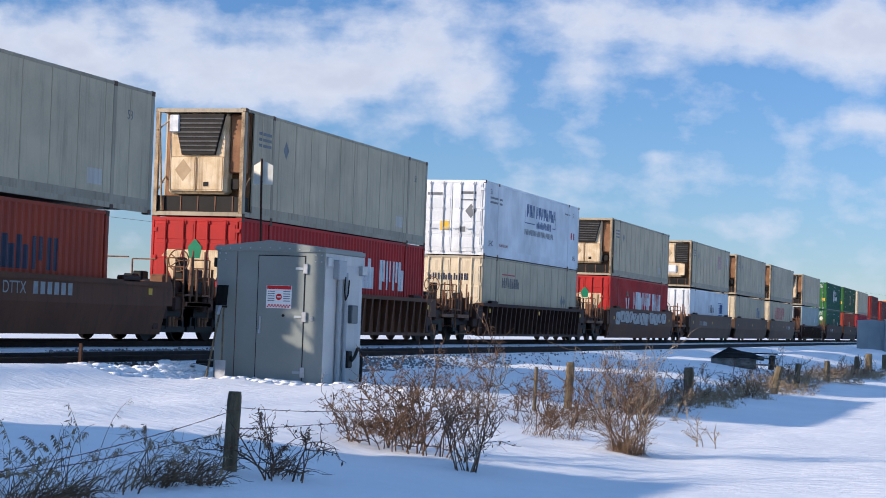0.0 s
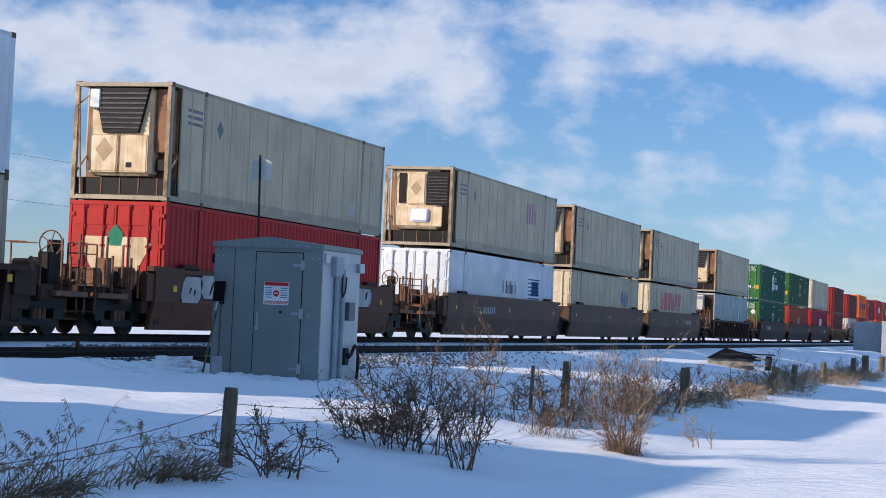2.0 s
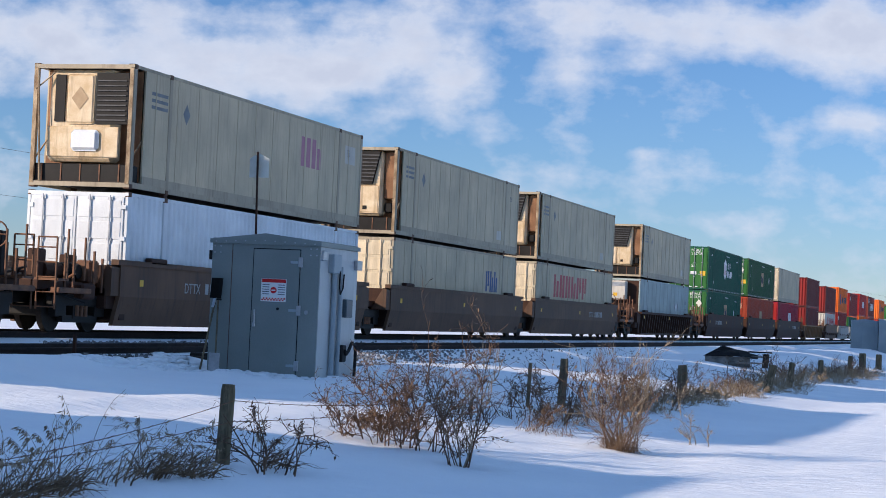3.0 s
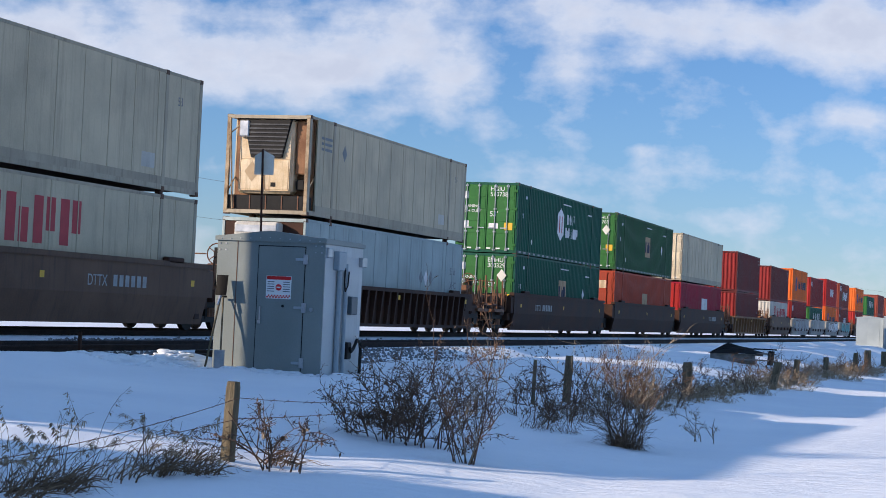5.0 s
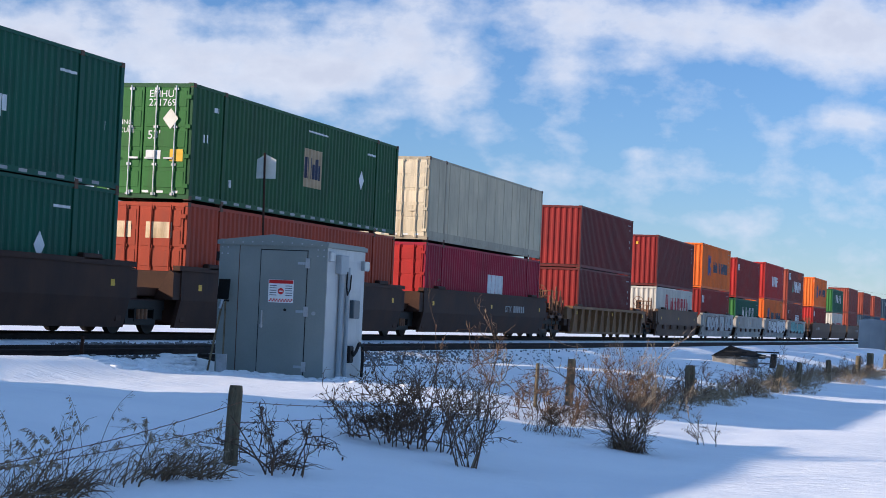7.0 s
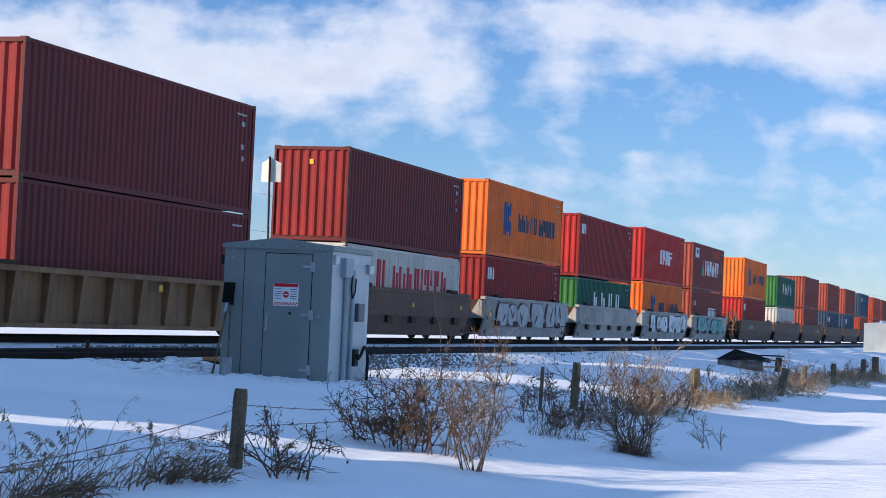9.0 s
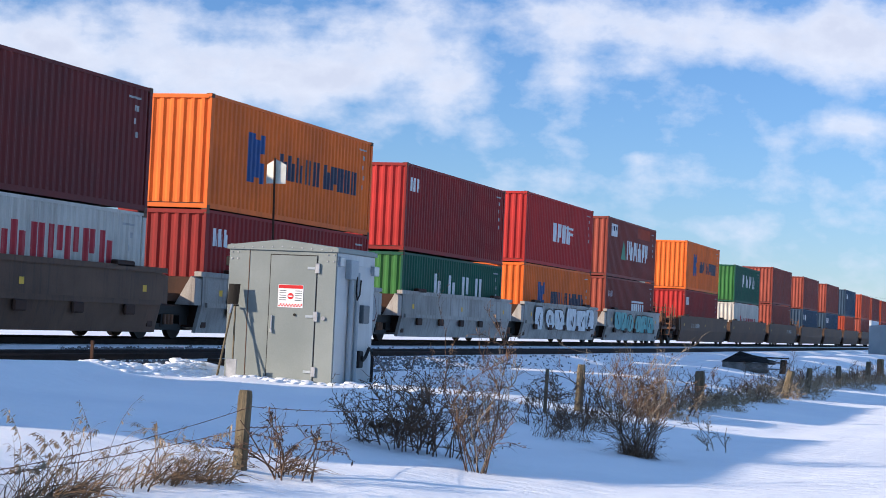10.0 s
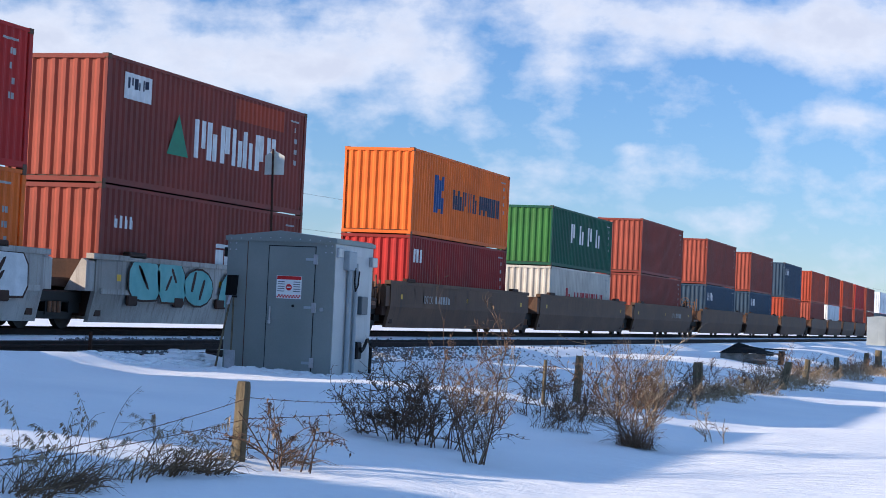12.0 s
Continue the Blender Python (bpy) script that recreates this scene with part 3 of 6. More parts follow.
def make_truck(car, y):
    t = part("truck", box(-0.9, 0.9, y - 0.2, y + 0.2, 0.45, 0.72, bevel=0.03), M_BLACK, car, "black steel wheel truck")
    for s in (-1, 1):
        x0, x1 = (0.9, 1.08) if s > 0 else (-1.08, -0.9)
        bm = box(x0, x1, y - 1.28, y + 1.28, 0.58, 0.84, bevel=0.03)
        box(x0, x1, y - 1.15, y - 0.68, 0.36, 0.62, bm)
        box(x0, x1, y + 0.68, y + 1.15, 0.36, 0.62, bm)
        box(x0, x1, y - 0.35, y + 0.35, 0.3, 0.62, bm)
        box(x0 + 0.02, x1 - 0.02, y - 0.8, y + 0.8, 0.22, 0.38, bm)
        part("side_frame", bm, M_BLACK, t)
        bm = bmesh.new()
        for d in (-0.2, 0.0, 0.2):
            rod((s * 1.09, y + d, 0.36), (s * 1.09, y + d, 0.6), 0.055, bm, 8)
        part("spring", bm, M_RUSTY, t)
    # black block added to stand for the dark between the wheels, no brake part
    part("brake_beam", box(-0.62, 0.62, y - 1.1, y + 1.1, 0.34, 0.6, bevel=0.04), M_BLACK, t)
    for d in (-0.9, 0.9):
        wheelset(t, y + d)


def spray(car, rng, y0, y1, z0, z1, x, materials, big=1.0):
    """Rounded spray-painted shapes side by side, each with an outline and a few strokes."""
    fill, edge = materials[0], materials[-1]
    bf, be = bmesh.new(), bmesh.new()

    def blob(bm, cy, cz, ry, rz, lift, twist, power):
        pts = []
        for i in range(14):
            a = 2 * math.pi * i / 14
            ca, sa = math.cos(a), math.sin(a)
            k = (abs(ca) ** power + abs(sa) ** power) ** (-1 / power)
            pts.append((cy + ry * k * ca + twist * rz * sa, max(z0 - 0.05, min(z1 + 0.02, cz + rz * k * sa))))
        bm.faces.new([bm.verts.new((x + lift, *q)) for q in pts])

    y = y0
    while y < y1:
        w = big * rng.uniform(0.42, 0.7)
        h = (z1 - z0) * rng.uniform(0.44, 0.54)
        cy, cz, tw = y + w, (z0 + z1) / 2 + rng.uniform(-0.08, 0.08), rng.uniform(-0.5, 0.5)
        power = rng.choice((2, 5, 9))
        if edge is not fill:
            blob(be, cy, cz, w + 0.05, h + 0.05, 0.003, tw, power)
        blob(bf, cy, cz, w, h, 0.006, tw, power)
        for _ in range(2):
            blob(be, cy + rng.uniform(-0.4, 0.4) * w, cz + rng.uniform(-0.4, 0.4) * h, w * 0.09, h * rng.uniform(0.2, 0.6), 0.009, rng.uniform(-1.2, 1.2), 4)
        y += 1.85 * w + rng.choice((0.0, 0.0, 0.04, 0.4 * big))
    part("graffiti", bf, fill, car, "rounded spray-painted graffiti shapes", "stuff")
    part("graffiti", be, edge, car, "outlines and strokes of spray paint", "stuff")


def well_car(label, material, well_len, front, rear, style="plain", trucks=("own", "own"), graffiti=None, gear=True, seed=1, pitch=0.72, top=None):
    """A well unit: the well runs from y = 0 to well_len; front and rear are the lengths of the end decks beyond it."""
    rng = random.Random(seed)
    zt = top or (1.46 if style == "ribbed" else 1.68)
    c = thing("well_car", Matrix(), label, "railway car", "well cars of the train")
    for s in (-1, 1):
        f = lambda pts: [(s * a, b) for a, b in (pts if s > 0 else pts[::-1])]
        if style == "ribbed":
            part("side_sill", extrude_profile(f([(1.22, 0.26), (1.34, 0.26), (1.34, zt - 0.12), (1.22, zt - 0.12)]), -0.2, well_len + 0.2), material, c)
            part("top_chord", extrude_profile(f([(1.2, zt - 0.12), (1.56, zt - 0.12), (1.56, zt), (1.2, zt)]), -0.4, well_len + 0.4), material, c)
            part("bottom_chord", extrude_profile(f([(1.2, 0.2), (1.46, 0.2), (1.46, 0.3), (1.2, 0.3)]), -0.2, well_len + 0.2), material, c)
            shared = None
            y = 0.3
            while y < well_len:
                if shared is None:
                    o = part("stake", extrude_profile([(1.34, 0.3), (1.44, 0.3), (1.54, zt - 0.12), (1.34, zt - 0.12)] if s > 0 else [(-1.34, zt - 0.12), (-1.54, zt - 0.12), (-1.44, 0.3), (-1.34, 0.3)], -0.085 * pitch, 0.085 * pitch), material, c)
                    shared = o.data
                else:
                    o = new("stake", shared)
                    o.parent = c
                o.location = (0, y, 0)
                y += pitch
        else:
            part("side_sill", extrude_profile(f([(1.2, 0.17), (1.30, 0.17), (1.45, 0.84), (1.45, zt - 0.12), (1.36, zt - 0.12), (1.36, 0.9)]), -0.5, well_len + 0.5), material, c)
            part("top_chord", extrude_profile(f([(1.3, zt - 0.12), (1.49, zt - 0.12), (1.49, zt), (1.3, zt)]), -0.7, well_len + 0.7), material, c)
            if style == "banded":
                part("side_rail", extrude_profile(f([(1.45, 0.8), (1.5, 0.8), (1.5, 0.92), (1.45, 0.92)]), -0.3, well_len + 0.3), material, c)
                shared = None
                for i in range(5):
                    o = part("bracket", box(1.45, 1.53, -0.25, 0.25, 0.56, 0.8, bevel=0.03), M_CARDARK, c) if shared is None else new("bracket", shared)
                    shared = o.data
                    o.parent = c
                    o.location = (0, 1.2 + i * (well_len - 2.4) / 4, 0)
                    if s < 0:
                        o.rotation_euler = (0, 0, math.pi)
        part("guide", box(s * 1.40 - 0.09, s * 1.40 + 0.09, 1.0, 1.9, zt - 0.06, zt + 0.1, bevel=0.03), M_CARDARK, c)
        part("guide", box(s * 1.40 - 0.09, s * 1.40 + 0.09, well_len - 1.9, well_len - 1.0, zt - 0.06, zt + 0.1, bevel=0.03), M_CARDARK, c)
    beam = None
    for i in range(5):
        o = part("cross_beam", box(-1.25, 1.25, -0.12, 0.12, 0.22, 0.34), material, c) if beam is None else new("cross_beam", beam)
        beam = o.data
        o.parent = c
        o.location = (0, 0.6 + i * (well_len - 1.2) / 4, 0)
    for sgn, base, reach, own in ((-1, 0.0, front, trucks[0]), (1, well_len, rear, trucks[1])):
        a, b = (base + sgn * 0.1, base + sgn * reach)
        y0, y1 = min(a, b), max(a, b)
        part("bulkhead", box(-1.36, 1.36, min(base, base + sgn * 0.3), max(base, base + sgn * 0.3), 0.3, min(1.55, zt - 0.05), bevel=0.02), M_CARDARK, c)
        part("end_deck", box(-0.95, 0.95, y0, y1, 0.92, 1.12, bevel=0.02), M_CARDARK, c)
        part("draft_sill", box(-0.28, 0.28, y0, y1, 0.62, 0.95), M_BLACK, c)
        for s in (-1, 1):
            part("end_brace", extrude_profile([(s * 0.9, 0.85), (s * 1.42, 0.85), (s * 1.42, min(1.5, zt - 0.1)), (s * 1.3, min(1.56, zt - 0.04))][::(1 if s > 0 else -1)], min(base, base + sgn * 0.9), max(base, base + sgn * 0.9)), material, c)
        if own == "own":
            make_truck(c, base + sgn * (reach - 1.75))
            part("coupler", box(-0.16, 0.16, min(b, b + sgn * 0.55), max(b, b + sgn * 0.55), 0.7, 0.98, bevel=0.04), M_RUSTY, c)
            if gear:
                yy = base + sgn * (reach - 0.12)
                bm = rod((-0.85, yy, 1.1), (-0.85, yy, 2.05), 0.025)
                rod((-0.85, yy, 2.05), (-0.2, yy, 2.05), 0.02, bm)
                part("handrail", bm, M_RUSTY, c, "rusty bent handrail")
                # dark backing added so that no sky shows through below the deck
                part("end_plate", box(-1.3, 1.3, min(base, base + sgn * 0.9), max(base, base + sgn * 0.9), 0.55, 1.05, bevel=0.03), M_CARDARK, c)
                part("bolster", box(-1.28, 1.28, base + sgn * (reach - 1.75) - 0.32, base + sgn * (reach - 1.75) + 0.32, 0.74, 1.1, bevel=0.05), M_CARDARK, c)
                part("side_step", box(1.18, 1.4, min(yy, yy - sgn * 1.5), max(yy, yy - sgn * 1.5), 0.86, 0.98, bevel=0.02), M_RUSTY, c)
                part("air_tank", rod((0.5, yy - sgn * 0.7, 1.36), (0.5, yy - sgn * 1.5, 1.36), 0.2, n=12), M_CARDARK, c)
                part("valve_box", box(0.75, 1.15, yy - sgn * 2.1 - 0.22, yy - sgn * 2.1 + 0.22, 1.1, 1.62, bevel=0.05), M_RUSTY, c)
                for q in (0.55, 0.95, 1.9, 2.3):
                    part("grab_iron", rod((1.22, yy - sgn * q, 0.9), (1.22, yy - sgn * q, 1.6 + 0.25 * (q % 1)), 0.035), M_RUSTY, c)
                for k in range(9):
                    xa, za = rng.uniform(-1.2, 1.2), rng.uniform(0.8, 1.3)
                    part("air_pipe", rod((xa, yy - sgn * rng.uniform(0, 1.2), za), (xa + rng.uniform(-0.5, 0.5), yy - sgn * rng.uniform(0.2, 2.2), za + rng.uniform(-0.3, 0.4)), 0.03), rng.choice((M_RUSTY, M_BLACK)), c)
                for k in range(8):
                    xa, ya = rng.uniform(-1.0, 1.1), yy - sgn * rng.uniform(0.3, 2.4)
                    hh = rng.uniform(0.25, 0.75)
                    part("brake_gear", box(xa - 0.14, xa + 0.14, ya - 0.18, ya + 0.18, 1.1, 1.1 + hh, bevel=0.03), rng.choice((M_RUSTY, M_BLACK, M_CARDARK)), c)
                part("brake_cylinder", rod((0.3, yy - sgn * 1.7, 1.35), (0.95, yy - sgn * 1.7, 1.35), 0.16, n=12), M_BLACK, c)
                part("grab_iron", rod((1.35, yy - sgn * 0.4, 1.15), (1.35, yy - sgn * 0.4, 2.25), 0.03), M_RUSTY, c)
                part("grab_iron", rod((1.35, yy - sgn * 1.2, 1.15), (1.35, yy - sgn * 1.2, 2.1), 0.03), M_RUSTY, c)
                bm = bmesh.new()
                for x in (0.85, 1.3):
                    rod((x, yy, 0.5), (x, yy, 2.05), 0.025, bm)
                rod((0.85, yy, 2.05), (1.3, yy, 2.05), 0.02, bm)
                for i in range(5):
                    rod((0.85, yy, 0.55 + 0.32 * i), (1.3, yy, 0.55 + 0.32 * i), 0.018, bm)
                part("ladder", bm, M_RUSTY, c, "rusty end ladder and handrail")
                part("walkway", box(-1.35, 1.35, min(yy, yy - sgn * 0.5), max(yy, yy - sgn * 0.5), 1.12, 1.17), M_RUSTY, c)
        elif own == "shared":
            make_truck(c, base + sgn * reach)
            bm = bmesh.new()
            for i in range(4):
                rod((1.15, base + sgn * 0.55, 0.6 + 0.3 * i), (1.15, base + sgn * 0.95, 0.6 + 0.3 * i), 0.018, bm)
            part("ladder", bm, M_RUSTY, c, "rusty grab irons")
    if gear and trucks[1] == "own":
        y = well_len + rear - 0.5
        wheel = bmesh.new()
        rings = []
        for i in range(18):
            a = 2 * math.pi * i / 18
            rings.append([wheel.verts.new((0.62 + (0.28 + 0.018 * math.cos(b)) * math.cos(a), y + 0.018 * math.sin(b), 2.02 + (0.28 + 0.018 * math.cos(b)) * math.sin(a))) for b in (0, 1.26, 2.51, 3.77, 5.03)])
        for i in range(18):
            p, q = rings[i], rings[(i + 1) % 18]
            for k in range(5):
                wheel.faces.new((p[k], p[(k + 1) % 5], q[(k + 1) % 5], q[k]))
        bw = part("brake_wheel", wheel, M_RUSTY, c, "rusty round hand brake wheel")
        for i in range(5):
            a = 2 * math.pi * i / 5
            part("spoke", rod((0.62, y, 2.02), (0.62 + 0.28 * math.cos(a), y, 2.02 + 0.28 * math.sin(a)), 0.014, None, 5), M_RUSTY, bw)
        part("brake_stand", box(0.5, 0.74, y + 0.03, y + 0.3, 1.12, 2.1, bevel=0.03), M_BLACK, c, "black hand brake housing")
    if gear:
        side = []
        for i in range(3):
            y = 0.5 + i * (well_len - 1.0) / 2
            side.append((y, y + 0.2, 1.1, 1.25))
        side_marks(c, "reflector", side, M_YELLOW, 1.452 if style != "ribbed" else 1.53, False, "faded yellow reflector plates")
    if graffiti:
        spray(c, rng, 1.0, well_len - 1.6, 0.62 if style == "banded" else 0.9, 1.54, 1.51 if style == "banded" else 1.45, graffiti, 1.5 if style == "banded" else 1.0)
    return c


def twist_locks(c, gap, posts=(2.05, 14.1), half=1.2):
    """Cast locks between a box and the one below it."""
    for y in posts:
        for x in (-half, half):
            part("twist_lock", box(x - 0.07, x + 0.07, y - 0.09, y + 0.09, -gap - 0.02, 0.02, bevel=0.01), M_CARDARK, c)
    return c


def put_car(c, s):
    MOVERS.append((c, s, TRACK_X, 0.0))
    return c


def stack(c, s, z):
    MOVERS.append((c, s, TRACK_X, z))
    return c


# ---------------------------------------------------------------- the train
FLOOR = 0.36
G = random.Random(11)
NEAR53, NEAR40 = 2.59 / 2 - 0.012, 2.44 / 2 - 0.004


def red53(label):
    c = corrugated("", label, P_RED, 16.15, 2.9, 2.59, doors=True, door_material=P_RED)
    x = 2.59 / 2 - 0.004
    side_marks(c, "marking", glyphs(6.0, 1.3, 8, 0.52, 0.95, 0.1, G), M_WHITEMARK, x, True, "big white block lettering shapes")
    side_marks(c, "marking", glyphs(11.5, 1.3, 4, 0.52, 0.95, 0.1, G), M_WHITEMARK, x, True, "big white block lettering shapes")
    bm = bmesh.new()
    bm.faces.new([bm.verts.new((x + 0.006, y, z)) for y, z in ((4.4, 0.6), (4.9, 1.9), (4.65, 1.9), (4.4, 1.0), (4.15, 1.9), (3.9, 1.9))])
    part("emblem", bm, M_WHITEMARK, c, "white triangle emblem outline")
    bm = bmesh.new()
    bm.faces.new([bm.verts.new((x + 0.008, y, z)) for y, z in ((4.1, 1.95), (4.4, 2.3), (4.7, 1.95), (4.4, 2.02))])
    part("emblem", bm, M_GREENMARK, c, "green leaf-shaped emblem")
    # cream triangle and green leaf on the end
    bm = bmesh.new()
    bm.faces.new([bm.verts.new((a, -0.034, z)) for a, z in ((-0.95, 1.85), (-0.8, 2.02), (0.8, 2.02), (0.95, 1.85), (0.12, 0.3), (-0.12, 0.3))])
    part("emblem", bm, M_TAN, c, "stained cream triangle on red doors")
    bm = bmesh.new()
    bm.faces.new([bm.verts.new((a, -0.04, z)) for a, z in ((-0.15, 1.8), (0.15, 1.8), (0.2, 2.1), (0.0, 2.32), (-0.2, 2.1))])
    part("emblem", bm, M_GREENMARK, c, "green leaf-shaped emblem")
    return c


def single(s, label, material, style="plain", graffiti=None, seed=1, pitch=0.72, top=None):
    return put_car(well_car(label, material, 16.6, 3.4, 3.4, style, graffiti=graffiti, seed=seed, pitch=pitch, top=top), s - 0.22)


def build_train():
    # the cars ahead, out of view but casting shade
    for s in (-8.1, -31.8, -55.4):
        single(s, "brown steel well car with end ladders", M_BROWN, seed=3)
        stack(reefer_box("grey-white refrigerated container on a lower container"), s, FLOOR + 2.9)
        stack(corrugated("", "burgundy corrugated container in a well car", P_BURGUNDY, 12.19, 2.9, 2.44), s + 1.98, FLOOR)
    put_car(well_car("short empty brown well car", M_BROWN, 4.6, 2.3, 2.3, gear=False), 14.1)
    # first car in view
    reporting(single(24.85, "brown steel well car with white reporting marks", M_BROWN, seed=4, top=1.42), 9.4)
    stack(reefer_box("grey-white refrigerated container stacked on an orange-red one"), 24.85, FLOOR + 2.63)
    c = stack(corrugated("", "orange-red corrugated container in a brown well car", P_ORANGE_RED, H=2.59), 26.85, FLOOR)
    side_marks(c, "marking", glyphs(3.2, 1.15, 5, 0.5, 0.7, 0.12, G) + glyphs(6.9, 1.15, 5, 0.5, 0.7, 0.12, G), M_DARKMARK, NEAR40, True, "dark blue block lettering shapes")
    # A
    single(46.48, "brown ribbed well car under a red container", M_BROWN, "ribbed", seed=5)
    stack(reefer_box("grey-white refrigerated container stacked on a red one"), 46.48, FLOOR + 2.9)
    stack(red53("bright red corrugated container with white block lettering shapes"), 46.48, FLOOR)
    # B
    single(70.07, "dark ribbed well car under a grey container", M_CARDARK, "ribbed", seed=6)
    c = stack(smooth_box("clean white smooth-sided container with blue lettering shapes", P_WHITE, P_WHITE, seams=False), 70.07, FLOOR + 2.9)
    x = NEAR53
    side_marks(c, "marking", glyphs(6.5, 1.9, 3, 0.36, 0.52, 0.1, G) + glyphs(8.1, 1.9, 8, 0.34, 0.5, 0.1, G), M_BLUEMARK, x, False, "bold dark blue lettering shapes")
    side_marks(c, "marking", glyphs(8.2, 1.5, 10, 0.2, 0.3, 0.06, G), M_BLUEMARK, x, False, "dark blue lettering shapes")
    side_marks(c, "rule", [(6.2, 6.24, 1.62, 2.15), (6.24, 7.9, 1.62, 1.66), (11.0, 11.6, 1.62, 1.66), (11.56, 11.6, 1.66, 2.15)], M_BLUEMARK, x, False, "thin dark blue bracket lines")
    side_marks(c, "marking", glyphs(6.2, 1.15, 22, 0.16, 0.24, 0.07, G), M_GREYMARK, x, False, "grey line of lettering")
    side_marks(c, "emblem", [(14.6, 14.85, 1.35, 1.65), (15.1, 15.35, 1.35, 1.65)], M_REDMARK, x, False, "two small red flag shapes")
    side_marks(c, "marking", [(0.8, 2.6, 2.25 - i * 0.17, 2.33 - i * 0.17) for i in range(2)] + [(13.4, 14.4, 2.4, 2.47)], M_GREYMARK, x, False, "grey lines of small lettering")
    lettering("53", 0.28, M_GREYMARK, c, ON_SIDE(x + 0.004, 14.9, 2.35))
    lettering("53", 0.28, M_GREYMARK, c, ON_SIDE(x + 0.004, 0.8, 2.42))
    lettering("XHC", 0.3, M_DARKMARK, c, ON_SIDE(x + 0.004, 15.0, 0.42))
    lettering("XHC", 0.3, M_DARKMARK, c, ON_SIDE(x + 0.004, 0.7, 0.42))
    lettering("AS TOP LIFT ONLY", 0.16, M_REDMARK, c, ON_SIDE(x + 0.004, 2.3, 0.45))
    end_marks(c, "marking", [(0.35, 0.95, 2.35, 2.45), (0.35, 0.95, 2.1, 2.16), (-1.0, -0.4, 2.3, 2.4), (0.3, 0.55, 0.9, 1.1)], M_GREYMARK, "grey lettering bars", lift=0.03)
    end_marks(c, "sticker", [(-0.45, -0.1, 0.95, 1.3)], M_YELLOW, "orange warning sticker", lift=0.03)
    diamond(c, 0.75, 1.7, 0.28, -0.03, M_GREYMARK, "grey diamond outline", True)
    c = stack(smooth_box("dull grey smooth-sided container with cream doors", P_GREY, P_CREAM), 70.07, FLOOR)
    side_marks(c, "marking", glyphs(2.9, 1.75, 9, 0.24, 0.4, 0.06, G), M_DARKMARK, x, False, "dark blue lettering shapes")
    side_marks(c, "swoosh", [(2.9, 4.9, 2.25, 2.3)], M_REDMARK, x, False, "thin red stripe")
    for k in (13.2, 13.65):
        diamond(c, k, 1.4, 0.3, x + 0.004, M_GREYMARK, "grey diamond emblem")
    end_marks(c, "marking", glyphs(-0.9, 1.95, 8, 0.16, 0.26, 0.05, G), M_DARKMARK, "dark lettering shapes", lift=0.03)
    # C
    single(93.73, "brown well car covered in pale graffiti", M_BROWN, graffiti=[M_PALEPAINT, M_CARDARK], seed=8)
    stack(reefer_box("grey-white refrigerated container stacked on a red one"), 93.73, FLOOR + 2.9)
    stack(red53("bright red corrugated container with white block lettering shapes"), 93.73, FLOOR)
    # D, E, F: three wells on shared trucks
    triple([117.7, 137.4, 157.0], "grey-brown three-unit well car with faded marks", M_CARGREY, seed=20)
    for s, u in ((117.7, "high"), (137.4, "low"), (157.0, "low")):
        c = twist_locks(stack(reefer_box("grey-white refrigerated container stacked on a white one", u), s, FLOOR + 2.98), 0.08)
        if u == "high":
            side_marks(c, "marking", glyphs(10.9, 1.5, 2, 0.75, 0.85, 0.12, G), M_PINKMARK, NEAR53, False, "two big faded pink letter shapes")
    c = stack(corrugated("", "white corrugated container with blue emblem in a well car", P_WHITE, 16.15, 2.9, 2.59, doors=True), 117.7, FLOOR)
    side_marks(c, "emblem", [(11.6, 13.6, 2.15 - i * 0.16, 2.2 - i * 0.16) for i in range(6)] + [(12.3, 13.5, 1.5, 2.1)], M_BLUEMARK, NEAR53 + 0.008, True, "blue striped square emblem")
    side_marks(c, "emblem", glyphs(7.4, 1.5, 4, 0.45, 0.5, 0.2, G), M_GREYMARK, NEAR53 + 0.008, True, "grey emblem shapes")
    c = stack(smooth_box("white smooth container with cream doors in a well car", P_GREY, P_CREAM), 137.4, FLOOR)
    side_marks(c, "emblem", glyphs(11.6, 1.4, 3, 0.5, 0.8, 0.1, G), M_BLUEMARK, NEAR53, False, "blue emblem shapes")
    c = stack(smooth_box("white smooth container with red block lettering shapes", P_GREY, P_CREAM), 157.0, FLOOR)
    side_marks(c, "marking", glyphs(3.4, 1.45, 6, 0.95, 1.0, 0.2, G), M_REDMARK, NEAR53, False, "big faded red lettering shapes")
    # G
    single(180.7, "dark ribbed well car with rusty ends", M_CARDARK, "ribbed", seed=9)
    twist_locks(stack(reefer_box("grey-white refrigerated container on a white one"), 180.7, FLOOR + 2.98), 0.08)
    c = stack(smooth_box("pale blue container with a white cooling machine on its end", P_PALEBLUE, P_PALEBLUE, doors=False), 180.7, FLOOR)
    for k, mk in ((11.2, M_GREYMARK), (11.75, M_WHITEMARK), (12.3, M_GREYMARK)):
        diamond(c, k, 1.55, 0.28, NEAR53 + 0.004, mk, "diamond placard")
    lettering("53 ft", 0.36, M_GREYMARK, c, ON_SIDE(NEAR53 + 0.004, 14.6, 1.75))
    lettering("XHC", 0.36, M_GREYMARK, c, ON_SIDE(NEAR53 + 0.004, 14.65, 1.25))
    # dark steel here paints in the shade of the recessed end
    part("front_wall", box(-1.2, 1.2, 0.03, 0.08, 0.12, 2.8), M_CARDARK, c, "end wall with recess shade in its dark colour")
    u = part("cooling_unit", box(-0.75, 0.6, -0.42, 0.03, 1.7, 2.75, bevel=0.06), P_DIRTY, c, "dirty white boxed cooling machine")
